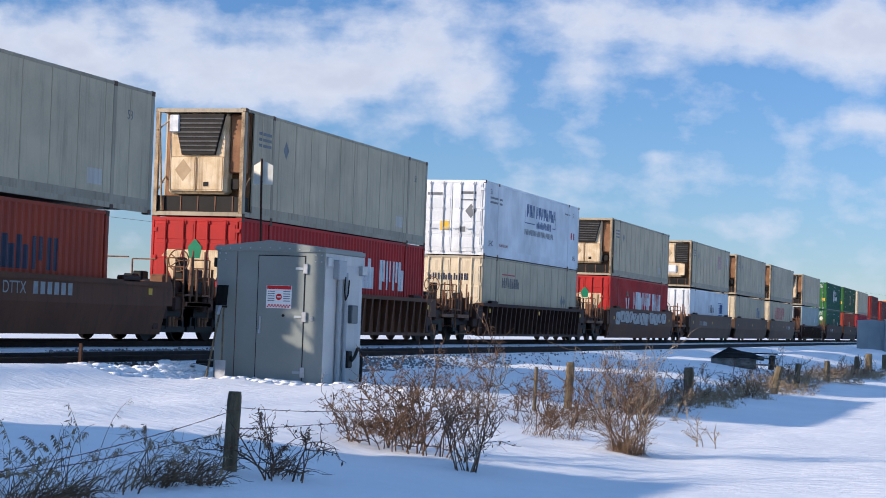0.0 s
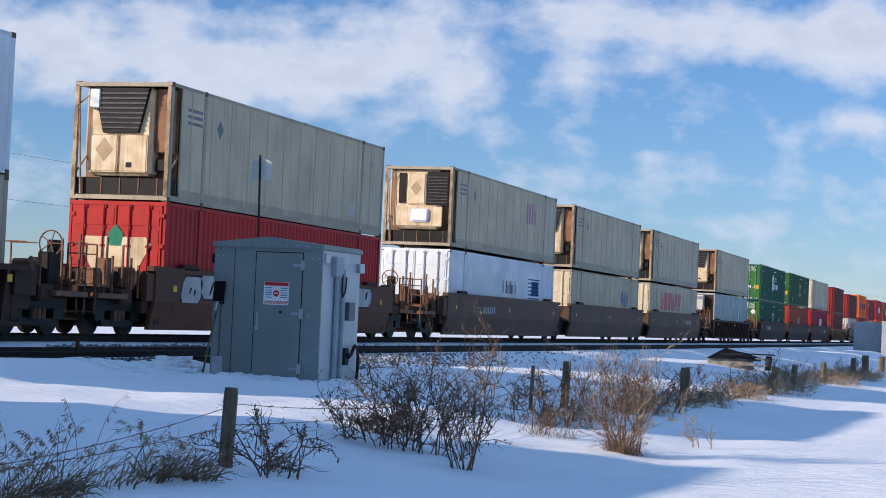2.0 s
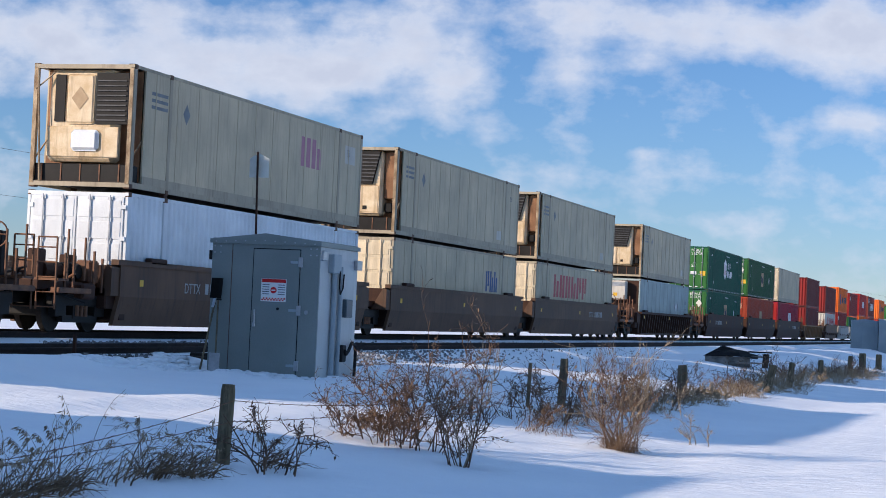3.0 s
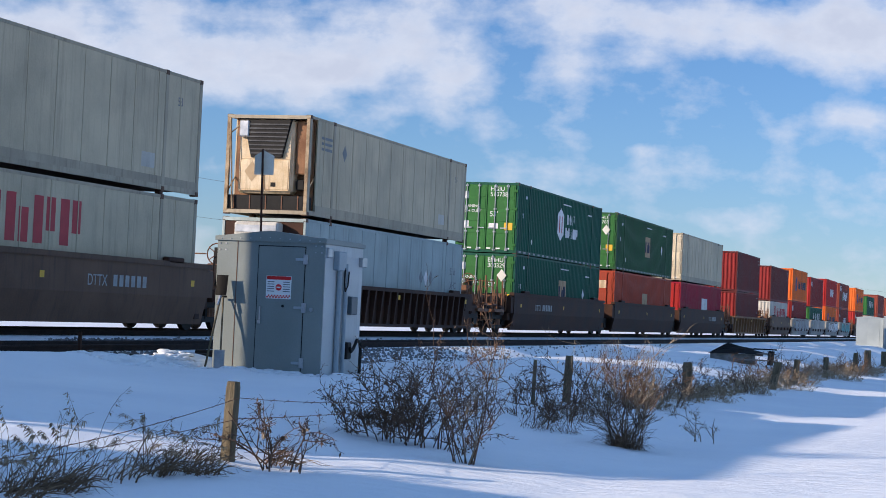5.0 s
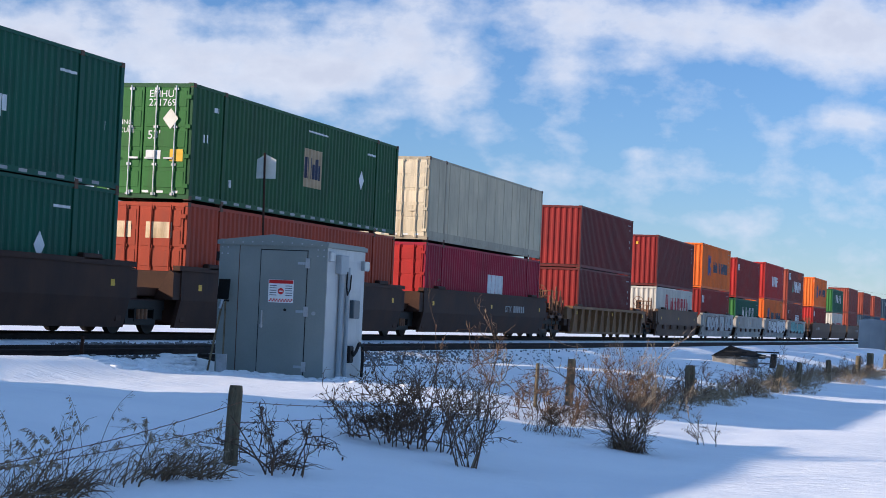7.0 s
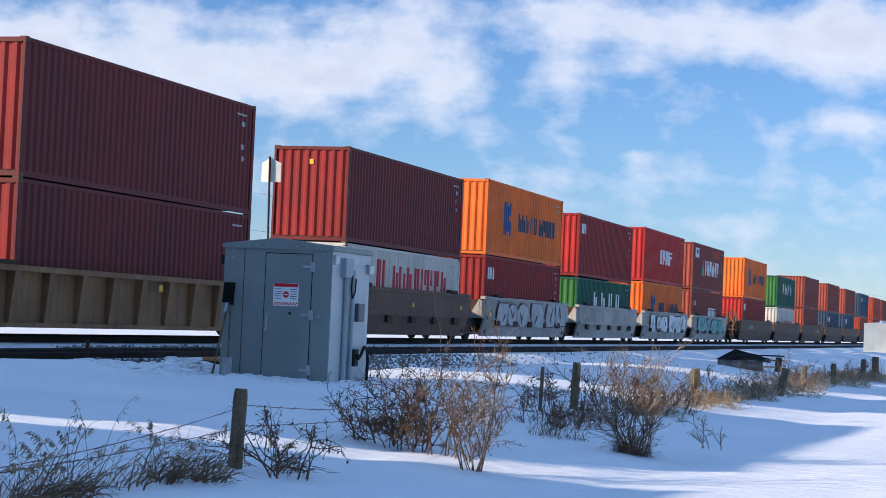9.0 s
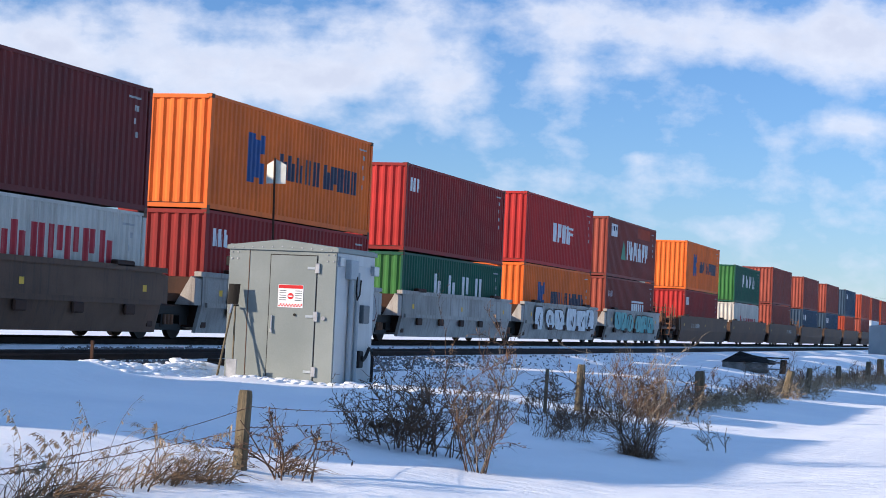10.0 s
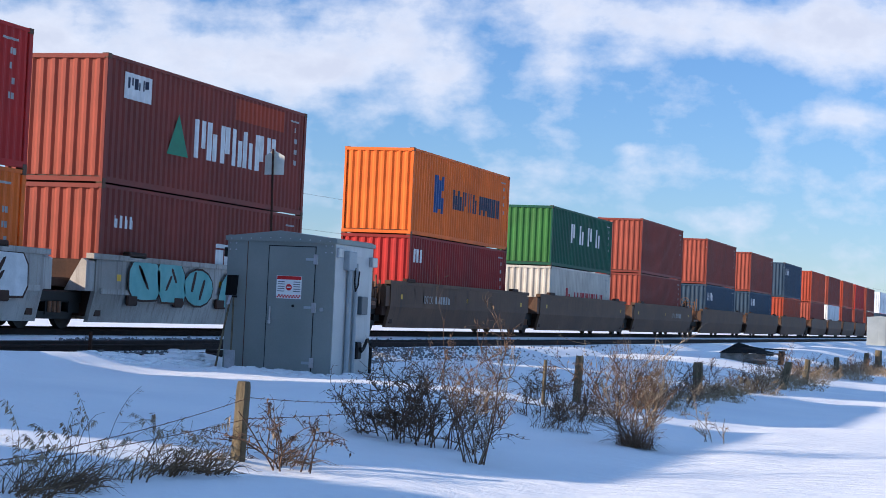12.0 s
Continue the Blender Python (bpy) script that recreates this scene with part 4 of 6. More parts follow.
    part("vent", box(-0.7, 0.55, -0.435, -0.42, 2.45, 2.65), M_STEEL, u)
    part("sticker", box(-0.1, 0.12, -0.428, -0.42, 1.9, 2.08), M_YELLOW, u)
    # I, J, K
    triple([204.5, 224.4, 244.0], "dark brown three-unit well car with graffiti", M_CARDARK, seed=30)
    for s, z, num in ((204.5, FLOOR + 2.9, "510738"), (204.5, FLOOR, "300329"), (224.4, FLOOR + 2.95, "271769")):
        # doors take the sunlit green, sides the plain darker one
        c = stack(corrugated("", "dark green corrugated container with white block markings", P_OLIVE if num == "271769" else P_GREEN, 16.15, 2.9, 2.59, doors=True, door_material=P_SUNGREEN), s, z)
        if z > FLOOR + 2.91:
            twist_locks(c, 0.05)
        numbers_on_end(c, [(0.12, 2.32, 0.25, num), (0.12, 2.54, 0.25, "HGIU" if num == "510738" else "EMHU"), (0.12, 1.5, 0.3, "53'")], 2.59, 2.9)
        numbers_on_end(c, [(-1.12, 1.85, 0.17, "WARNING"), (-1.12, 1.65, 0.17, "HIGH CUBE")], 2.59, 2.9)
        end_marks(c, "sticker", [(0.1, 0.5, 1.0, 1.22), (-1.0, -0.75, 1.0, 1.3), (-1.1, -0.8, 2.2, 2.5)], M_WHITEMARK, "white stickers", lift=0.03)
        end_marks(c, "sticker", [(0.75, 1.1, 0.95, 1.25)], M_YELLOW, "yellow square sticker", lift=0.03)
        xs = 2.59 / 2 - 0.004
        if num == "510738":
            bm = bmesh.new()
            bm.faces.new([bm.verts.new((xs + 0.008, y, z)) for y, z in ((7.6, 0.9), (8.2, 1.2), (8.2, 2.05), (7.6, 2.35), (7.0, 2.05), (7.0, 1.2))])
            part("emblem", bm, M_WHITEMARK, c, "white hexagon emblem")
            side_marks(c, "emblem", [(7.3, 7.45, 1.25, 2.0), (7.75, 7.9, 1.25, 2.0)], M_REDMARK, xs + 0.008, False, "red strokes on a white emblem")
            side_marks(c, "marking", glyphs(8.9, 1.7, 3, 0.42, 0.45, 0.1, G) + glyphs(8.7, 1.1, 5, 0.4, 0.45, 0.08, G), M_WHITEMARK, xs, True, "white block lettering shapes")
        else:
            side_marks(c, "marking", [(7.7, 9.2, 0.95, 2.05)], M_CREAMMARK, xs, True, "tan square emblem")
            side_marks(c, "marking", glyphs(7.8, 1.2, 3, 0.36, 0.6, 0.08, G), M_DARKMARK, xs + 0.005, True, "dark letter shapes")
            diamond(c, 12.6, 1.5, 0.3, xs + 0.012, M_WHITEMARK, "white diamond placard")
            diamond(c, 0.75, 2.0, 0.26, -0.075, M_SIGNCREAM, "pale diamond placard", True)
        side_marks(c, "marking", [(1.4, 1.52, 2.32, 2.44), (1.6, 1.68, 2.32, 2.44), (2.4, 2.48, 0.5, 0.7), (2.54, 2.6, 0.5, 0.7), (0.8, 0.88, 1.5, 1.7), (0.94, 1.0, 1.5, 1.7), (13.2, 13.9, 2.34, 2.4), (15.3, 15.38, 1.3, 1.5), (8.0, 9.6, 2.53, 2.58)], M_WHITEMARK, xs, True, "small white markings")
        side_marks(c, "reflective_strip", [(0.4 + i * 0.8, 0.75 + i * 0.8, 0.06, 0.13) for i in range(19)], M_CARMARK, 2.59 / 2 + 0.001, False, "pale dashes along the bottom rail")
    c = stack(corrugated("", "orange-red corrugated container with cream emblem", P_ORANGE_RED, 16.15, 2.9, 2.59, doors=True), 224.4, FLOOR)
    side_marks(c, "emblem", [(7.4, 9.0, 0.9, 1.9)], M_CREAMMARK, 2.59 / 2 - 0.004, True, "faded cream square emblem")
    end_marks(c, "sticker", [(0.2, 0.9, 2.0, 2.4), (-0.9, -0.2, 2.0, 2.4)], M_TAN, "cream lettering bars", lift=0.03)
    twist_locks(stack(smooth_box("pale grey smooth container with stained cream doors", P_GREY, P_CREAM), 244.0, FLOOR + 2.96), 0.06)
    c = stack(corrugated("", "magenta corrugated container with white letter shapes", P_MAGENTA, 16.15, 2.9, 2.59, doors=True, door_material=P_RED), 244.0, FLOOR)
    side_marks(c, "marking", glyphs(8.1, 0.95, 2, 1.0, 1.1, 0.15, G), M_WHITEMARK, 2.59 / 2 - 0.004, True, "two big white letter shapes")
    # L
    single(266.15, "tan-brown ribbed well car under two burgundy containers", M_CARTAN, "ribbed", seed=12, pitch=1.45)
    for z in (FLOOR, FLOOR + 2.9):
        # end in brighter burgundy: the sunlight on its ribs is put into the paint
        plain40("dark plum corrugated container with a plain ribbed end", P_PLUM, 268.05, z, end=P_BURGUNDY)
    # M to R: five short wells
    five = [287.6, 303.1, 318.7, 334.2, 349.7]
    many(five, 12.19, "pale grey five-unit well car with graffiti", M_CARPALE, "banded", 40, None)
    # again a burgundy end, coloured as the sun lights it
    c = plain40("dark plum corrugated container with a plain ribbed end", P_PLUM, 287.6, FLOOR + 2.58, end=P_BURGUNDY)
    end_marks(c, "sticker", [(-0.05, 0.08, 2.35, 2.5)], M_YELLOW, "small yellow triangle sticker", wavy=False, lift=0.01)
    c = plain40("white corrugated container with faded red lettering shapes", P_DIRTY, 287.6, FLOOR, 2.57)
    side_marks(c, "marking", glyphs(3.1, 1.3, 1, 0.8, 0.9, 0.2, G) + glyphs(4.6, 1.3, 8, 0.62, 0.75, 0.14, G), M_REDMARK, NEAR40, True, "faded red block lettering shapes")
    ship_orange(303.1, FLOOR + 2.9)
    corner_tag(plain40("burgundy corrugated container with a white corner mark", P_BURGUNDY, 303.1, FLOOR))
    # red end wall: the burgundy brightened in paint where the sun strikes
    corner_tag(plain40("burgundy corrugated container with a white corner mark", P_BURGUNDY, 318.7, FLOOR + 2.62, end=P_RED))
    green_row(plain40("green corrugated container with white letter shapes", P_GREEN, 318.7, FLOOR, 2.59, P_SUNGREEN))
    c = plain40("red corrugated container with a white winged emblem", P_RED, 334.2, FLOOR + 2.9)
    side_marks(c, "emblem", glyphs(4.6, 1.1, 4, 0.75, 0.8, 0.08, G) + [(6.6, 8.3, 1.75, 1.85), (7.2, 8.4, 1.5, 1.62)], M_WHITEMARK, NEAR40, True, "white winged emblem shapes")
    ship_orange(334.2, FLOOR)
    c = plain40("weathered maroon container with white block lettering shapes", P_MAROON, 349.7, FLOOR + 2.9, end=P_SUNEND)
    side_marks(c, "marking", glyphs(4.8, 1.0, 7, 0.62, 0.95, 0.14, G), M_WHITEMARK, NEAR40, True, "big white block lettering shapes")
    side_marks(c, "sign_panel", [(0.9, 2.3, 2.0, 2.6)], M_WHITEMARK, NEAR40 + 0.003, True, "white square sign panel")
    side_marks(c, "marking", glyphs(1.05, 2.25, 3, 0.3, 0.25, 0.07, G), M_DARKMARK, NEAR40 + 0.008, True, "dark letter shapes")
    side_marks(c, "patch", [(7.2, 10.5, 2.2, 2.75)], P_ORANGE_RED, NEAR40, True, "repainted rust-red patch")
    bm = bmesh.new()
    bm.faces.new([bm.verts.new((NEAR40 + 0.008, y, z)) for y, z in ((3.2, 0.95), (4.4, 0.95), (3.8, 1.95))])
    part("emblem", bm, M_GREENMARK, c, "green triangle emblem")
    c = plain40("weathered maroon container with a white emblem", P_MAROON, 349.7, FLOOR, end=P_SUNEND)
    side_marks(c, "emblem", glyphs(6.4, 0.5, 3, 1.0, 1.2, 0.1, G) + [(6.4, 9.4, 1.75, 1.85)], M_WHITEMARK, NEAR40, True, "white emblem shapes")
    side_marks(c, "marking", glyphs(0.7, 1.95, 4, 0.2, 0.28, 0.06, G), M_WHITEMARK, NEAR40, True, "white letter shapes")
    # S, T, U and V, W, X: three long wells each, with forty-foot boxes
    for k, row in enumerate(([371.7, 391.1, 410.8], [432.0, 451.7, 471.6])):
        many([s - 1.9 for s in row], 16.15, "grey three-unit well car under shipping containers", M_CARGREY, "plain", 50 + k, [M_CARGREY])
    ship_orange(371.7, FLOOR + 2.9)
    # sun-facing end painted red, lighter than the burgundy sides
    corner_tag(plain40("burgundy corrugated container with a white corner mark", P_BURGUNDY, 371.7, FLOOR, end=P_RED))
    green_row(plain40("green corrugated container with white letter shapes", P_GREEN, 391.1, FLOOR + 2.58, 2.59, P_SUNGREEN))
    c = plain40("white corrugated container with faded red lettering shapes", P_DIRTY, 391.1, FLOOR, 2.57)
    side_marks(c, "marking", glyphs(3.1, 0.8, 1, 0.8, 0.9, 0.2, G) + glyphs(4.6, 0.8, 8, 0.62, 0.75, 0.14, G), M_REDMARK, NEAR40, True, "faded red block lettering shapes")
    rest = [(410.8, P_MAROON, P_MAROON), (432.0, P_MAROON, P_BLUE), (451.7, P_MAROON, P_BLUE), (471.6, P_BLUE, P_ORANGE_RED)]
    for s, up, low in rest:
        for m, z in ((up, FLOOR + 2.9), (low, FLOOR)):
            n = {P_MAROON: "maroon", P_BLUE: "slate-blue", P_ORANGE_RED: "orange-red"}[m]
            # maroon boxes get the lighter red end that stands in for sunlight
            c = plain40(n + " corrugated container with a plain ribbed end", m, s, z, end=P_SUNEND if m is P_MAROON else None)
            if m is P_BLUE:
                side_marks(c, "marking", glyphs(0.8, 1.9, 4, 0.4, 0.5, 0.1, G), M_WHITEMARK, NEAR40, True, "white letter shapes")
    tail = [492.0, 507.6, 523.1, 538.6, 554.1, 576.0, 591.5, 607.0, 622.5, 638.0]
    many(tail[:5], 12.19, "grey five-unit well car far along the train", M_CARGREY, "plain", 60, None)
    many(tail[5:], 12.19, "grey five-unit well car far along the train", M_CARGREY, "plain", 61, None)
    looks = [(P_ORANGE_RED, P_MAROON), (P_MAROON, P_WHITE), (P_ORANGE_RED, P_MAROON), (P_RED, P_MAROON), (P_MAROON, P_MAROON), (P_WHITE, P_BLUE), (P_RED, P_ORANGE_RED), (P_ORANGE, P_RED), (P_MAROON, P_GREEN), (P_RED, P_BLUE)]
    for s, (up, low) in zip(tail, looks):
        for m, z in ((up, FLOOR + 2.9), (low, FLOOR)):
            # ends of maroon and red boxes coloured as sunlit
            plain40(m.name.split("_p")[0].replace("_", "-") + " corrugated container far along the train", m, s, z, end=P_SUNEND if m in (P_MAROON, P_RED) else None)


M_MAROONPAINT = surface("maroon_spray_paint", (0.10, 0.03, 0.035), (0.16, 0.06, 0.06), 0.6, 0, 2.0)


def reporting(c, y, x=1.455):
    lettering("DTTX", 0.36, M_CARMARK, c, ON_SIDE(x, y, 1.0))
    side_marks(c, "marking", [(y + 1.25 + 0.3 * i, y + 1.45 + 0.3 * i, 1.0, 1.26) for i in range(6)], M_CARMARK, x - 0.001, False, "row of pale number bars")


M_CARMARK = surface("dull_white_stencil", (0.28, 0.28, 0.27), (0.42, 0.42, 0.40), 0.6, 0, 4.0)


def plain40(label, m, s, z, H=2.9, end=None):
    c = stack(corrugated("", label, m, 12.19, H, 2.44, end_material=end), s, z)
    if s < 480:
        rng = random.Random(int(s * 10 + z * 100))
        rows = [(11.3 + 0.16 * k, 11.39 + 0.16 * k, H - 0.62 - 0.3 * j, H - 0.49 - 0.3 * j) for j in range(4) for k in range(2) if rng.random() < 0.75]
        rows += [(11.0, 11.6, H - 0.34, H - 0.29)]
        side_marks(c, "marking", rows, M_CARMARK, NEAR40, True, "small white rows of stencilled marks")
    return c


def ship_orange(s, z):
    c = plain40("orange corrugated container with blue emblem and lettering shapes", P_ORANGE, s, z)
    side_marks(c, "emblem", [(2.5, 2.9, 0.9, 2.2), (2.9, 3.3, 1.05, 2.05), (3.3, 3.65, 0.9, 1.45), (3.3, 3.65, 1.7, 2.2)], M_BLUEMARK, NEAR40, True, "bold blue emblem shape")
    side_marks(c, "marking", glyphs(4.7, 1.15, 5, 0.5, 0.7, 0.12, G) + glyphs(8.1, 1.15, 5, 0.46, 0.7, 0.12, G), M_DARKMARK, NEAR40, True, "dark blue block lettering shapes")
    return c


def corner_tag(c):
    side_marks(c, "marking", glyphs(0.55, 2.0, 3, 0.26, 0.45, 0.06, G), M_WHITEMARK, NEAR40, True, "white corner mark")


def green_row(c):
    side_marks(c, "marking", [r for i in range(4) for r in glyphs(3.6 + i * 1.7, 1.15, 1, 0.7, 0.85, 0.1, G)], M_WHITEMARK, NEAR40, True, "wide-spaced white letter shapes")


def many(fronts, length, label, material, style, seed, graffiti):
    """Wells that share the trucks between them."""
    n = len(fronts)
    for i, s in enumerate(fronts):
        front = 3.4 if i == 0 else (fronts[i] - fronts[i - 1] - length) / 2
        rear = 3.4 if i == n - 1 else (fronts[i + 1] - s - length) / 2
        kinds = ("own" if i == 0 else "none", "own" if i == n - 1 else "shared")
        c = well_car(label, M_CARGREY if style == "banded" and i == 0 else material, length, front, rear, style, kinds, {1: [M_PALEPAINT, M_MAROONPAINT], 3: [M_WHITEMARK, M_CARDARK], 4: [M_TEAL, M_CARDARK]}.get(i) if style == "banded" else graffiti, gear=s < 420, seed=seed + i)
        put_car(c, s)
        if style == "plain" and length > 15 and s < 420 and i != 1:
            reporting(c, 3.0 if i == 0 else 10.2)


def triple(fronts, label, material, seed, graffiti=None):
    many(fronts, 16.15, label, material, "plain", seed, graffiti)


build_train()


# ---------------------------------------------------------------- signal shed
def build_shed(x0, y0, base, w=1.97, d=1.95, h=2.28, label="grey steel railway signal shed with a shallow gable roof", detail=True, size=1.0):
    s = thing("signal_shed", pose(x0, y0, base) @ Matrix.Scale(size, 4), label, "equipment shed", "signal sheds by the track")
    skin = P_SHED if detail else P_SHEDPALE
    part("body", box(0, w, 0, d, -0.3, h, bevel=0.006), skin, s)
    bm = bmesh.new()
    o = 0.035
    pts = [(-o, h - 0.02), (w / 2, h + 0.1), (w + o, h - 0.02), (w + o, h - 0.09), (-o, h - 0.09)]
    extrude_profile(pts, -o, d + o, bm)
    part("roof", bm, skin, s)
    if not detail:
        part("door", box(w * 0.42, w * 0.86, -0.02, 0.0, 0.05, h - 0.2, bevel=0.006), skin, s)
        return s
    door = part("door", box(0.78, 1.62, -0.014, 0.0, -0.1, h - 0.17, bevel=0.005), P_SHED, s)
    part("door_gasket", box(0.765, 1.635, -0.004, 0.001, -0.1, h - 0.155), M_BLACK, s)
    part("panel_seam", box(0.372, 0.384, -0.006, 0.0, -0.1, h - 0.1), M_CARGREY, s)
    for z in (0.12, 1.06, 1.88):
        hg = part("hinge", box(1.46, 1.6, -0.034, -0.014, z, z + 0.045, bevel=0.004), P_CONDUIT, door, "grey metal strap hinge")
        part("hinge_pin", box(1.6, 1.68, -0.036, -0.006, z - 0.06, z + 0.11, bevel=0.006), M_STEEL, hg)
    hd = part("handle", box(0.83, 0.86, -0.05, -0.014, 0.85, 1.08, bevel=0.008), M_STEEL, door, "steel lever handle")
    part("padlock", box(0.82, 0.87, -0.06, -0.03, 0.78, 0.85, bevel=0.01), M_STEEL, hd)
    part("lock", rod((1.26, -0.03, 1.1), (1.26, -0.01, 1.1), 0.025, n=10), M_BLACK, door)
    part("lock", rod((1.78, -0.03, 1.06), (1.78, 0.0, 1.06), 0.035, n=10), M_STEEL, s)
    # rivets below the eave
    bm = bmesh.new()
    for i in range(11):
        x = 0.08 + i * (w - 0.16) / 10
        z = h - 0.065 + 0.1 * (1 - abs(x - w / 2) / (w / 2)) * 0.4
        rod((x, -o - 0.01, z), (x, -o, z), 0.012, bm)
    for x in (0.05, 0.16, w - 0.16, w - 0.05):
        for z in (h - 0.14, h - 0.25):
            rod((x, -0.012, z), (x, 0.0, z), 0.014, bm)
    part("rivet", bm, M_STEEL, s, "bright rivet heads")
    # sign on the door
    sg = part("warning_sign", box(0.94, 1.4, -0.02, -0.014, 1.22, 1.61, bevel=0.004), M_SIGNWHITE, door, "white safety sign with red header")
    part("header", box(0.95, 1.39, -0.023, -0.02, 1.545, 1.605), M_SIGNRED, sg)
    bm = bmesh.new()
    for r in range(2):
        for i in range(16):
            if (i + r) % 2 == 0:
                box(0.955 + i * 0.027, 0.982 + i * 0.027, -0.023, -0.02, 1.235 + r * 0.026, 1.261 + r * 0.026, bm)
    part("checker", bm, M_SIGNRED, sg, "red checkered band", "stuff")
    disc = part("stop_disc", rod((1.17, -0.024, 1.415), (1.17, -0.02, 1.415), 0.055, n=20), M_SIGNRED, sg)
    part("stop_bar", box(1.135, 1.205, -0.027, -0.024, 1.405, 1.425), M_SIGNWHITE, sg)
    bm = bmesh.new()
    for i in range(5):
        z = 1.5 - i * 0.04
        box(0.965, 1.09, -0.022, -0.02, z, z + 0.014, bm)
        box(1.25, 1.375, -0.022, -0.02, z, z + 0.014, bm)
    box(1.1, 1.24, -0.0225, -0.0205, 1.565, 1.585, bm)
    part("marking", bm, M_GREYMARK, sg, "illegible dark lines of small print")
    # conduits, boxes and hoses on the side that faces the field
    for y, z1, r in ((0.62, 1.95, 0.045), (0.95, 1.88, 0.038)):
        part("conduit", rod((w + 0.06, y, -0.2), (w + 0.06, y, z1), r, n=10), P_CONDUIT, s)
    part("conduit_box", box(w, w + 0.12, 0.42, 0.8, 1.75, 2.08, bevel=0.015), P_CONDUIT, s)
    part("meter", box(w, w + 0.1, 1.2, 1.52, 1.0, 1.32, bevel=0.015), P_METER, s, "dark blue-grey meter box")
    # metal side sheet, its colour raised for light off the snow and sky
    part("side_panel", box(w, w + 0.012, 0.03, d - 0.02, -0.25, h - 0.1, bevel=0.004), P_SHEDSIDE, s, "pale metal side sheet, light off the snow in its colour")
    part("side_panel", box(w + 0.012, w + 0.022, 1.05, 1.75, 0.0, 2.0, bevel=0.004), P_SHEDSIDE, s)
    part("bracket", box(w, w + 0.1, 1.7, 1.95, 1.85, 2.02, bevel=0.012), M_STEEL, s)
    part("bracket", box(w, w + 0.06, 0.05, 0.25, 1.95, 2.12, bevel=0.012), M_STEEL, s)
    pts = [(0.74, 1.8), (0.72, 1.55), (0.78, 1.4), (0.9, 1.5), (0.94, 1.75)]
    bm = bmesh.new()
    for a, b in zip(pts, pts[1:]):
        rod((w + 0.12, *a), (w + 0.12, *b), 0.014, bm)
    part("cable", bm, M_BLACK, s, "black looped cable")
    pts = [(1.15, 0.42), (1.22, 0.36), (1.35, 0.42), (1.5, 0.56), (1.66, 0.52), (1.72, 0.36), (1.7, 0.1), (1.69, -0.1)]
    bm = bmesh.new()
    for a, b in zip(pts, pts[1:]):
        rod((w + 0.12, *a), (w + 0.12, *b), 0.03, bm, 8)
    part("hose", bm, M_BLACK, s, "thick black bent hose")
    part("hose_flange", box(w, w + 0.1, 1.08, 1.3, 0.22, 0.52, bevel=0.02), M_BLACK, s)
    part("latch", box(-0.07, 0.0, 0.02, 0.12, 1.9, 2.06, bevel=0.008), M_BLACK, s)
    return s


M_SIGNWHITE = surface("sign_white", (0.72, 0.72, 0.7), (0.82, 0.82, 0.8), 0.45, 0, 3.0)
M_SIGNRED = surface("sign_red", (0.50, 0.02, 0.02), (0.6, 0.03, 0.03), 0.45, 0, 3.0)
SHED = (-13.75, 31.4, -0.41)
build_shed(*SHED, size=1.035)
build_shed(-13.0, 161.0, -0.45, 2.2, 2.2, 2.4, "pale blue-grey signal shed far along the line", False)
build_shed(-10.7, 160.0, -0.45, 3.0, 3.0, 2.55, "pale grey equipment hut far along the line", False)


def build_shovels():
    """A broad scoop and a spade that lean on the corner of the shed."""
    s = thing("snow_shovel", pose(SHED[0] + 0.1, SHED[1] - 0.3, SHED[2]), "worn snow shovel standing against the shed, blade up", "shovel")
    part("handle", rod((0.0, -0.25, -0.05), (0.1, 0.12, 1.35), 0.018, n=8), M_POST, s, "weathered wooden handle")
    bm = bmesh.new()
    n = 6
    rows = []
    for i in range(n + 1):
        a = (i / n - 0.5) * 0.22
        rows.append([bm.verts.new((0.1 + a, 0.12 - 0.06 * math.cos(a * 6) + k * 0.06, 1.28 + k * 0.36)) for k in (0, 0.5, 1)])
    for p, q in zip(rows, rows[1:]):
        for k in (0, 1):
            bm.faces.new((p[k], q[k], q[k + 1], p[k + 1]))
    bmesh.ops.solidify(bm, geom=bm.faces[:], thickness=0.006)
    part("blade", bm, M_BLACK, s, "black scoop blade")
    part("ferrule", rod((0.07, 0.03, 1.12), (0.1, 0.12, 1.36), 0.026, n=8), M_STEEL, s)
    t = thing("spade", pose(SHED[0] + 0.3, SHED[1] - 0.28, SHED[2]), "long-handled spade leaning on the shed beside a shovel", "spade")
    part("shaft", rod((0.02, -0.1, 0.3), (-0.1, 0.18, 1.25), 0.016, n=8), M_POST, t)
    part("grip", rod((-0.16, 0.18, 1.26), (-0.04, 0.18, 1.26), 0.018, n=8), M_BLACK, t)
    part("blade", box(-0.08, 0.12, -0.16, -0.145, -0.02, 0.32, bevel=0.005), M_STEEL, t, "grey steel blade")


build_shovels()


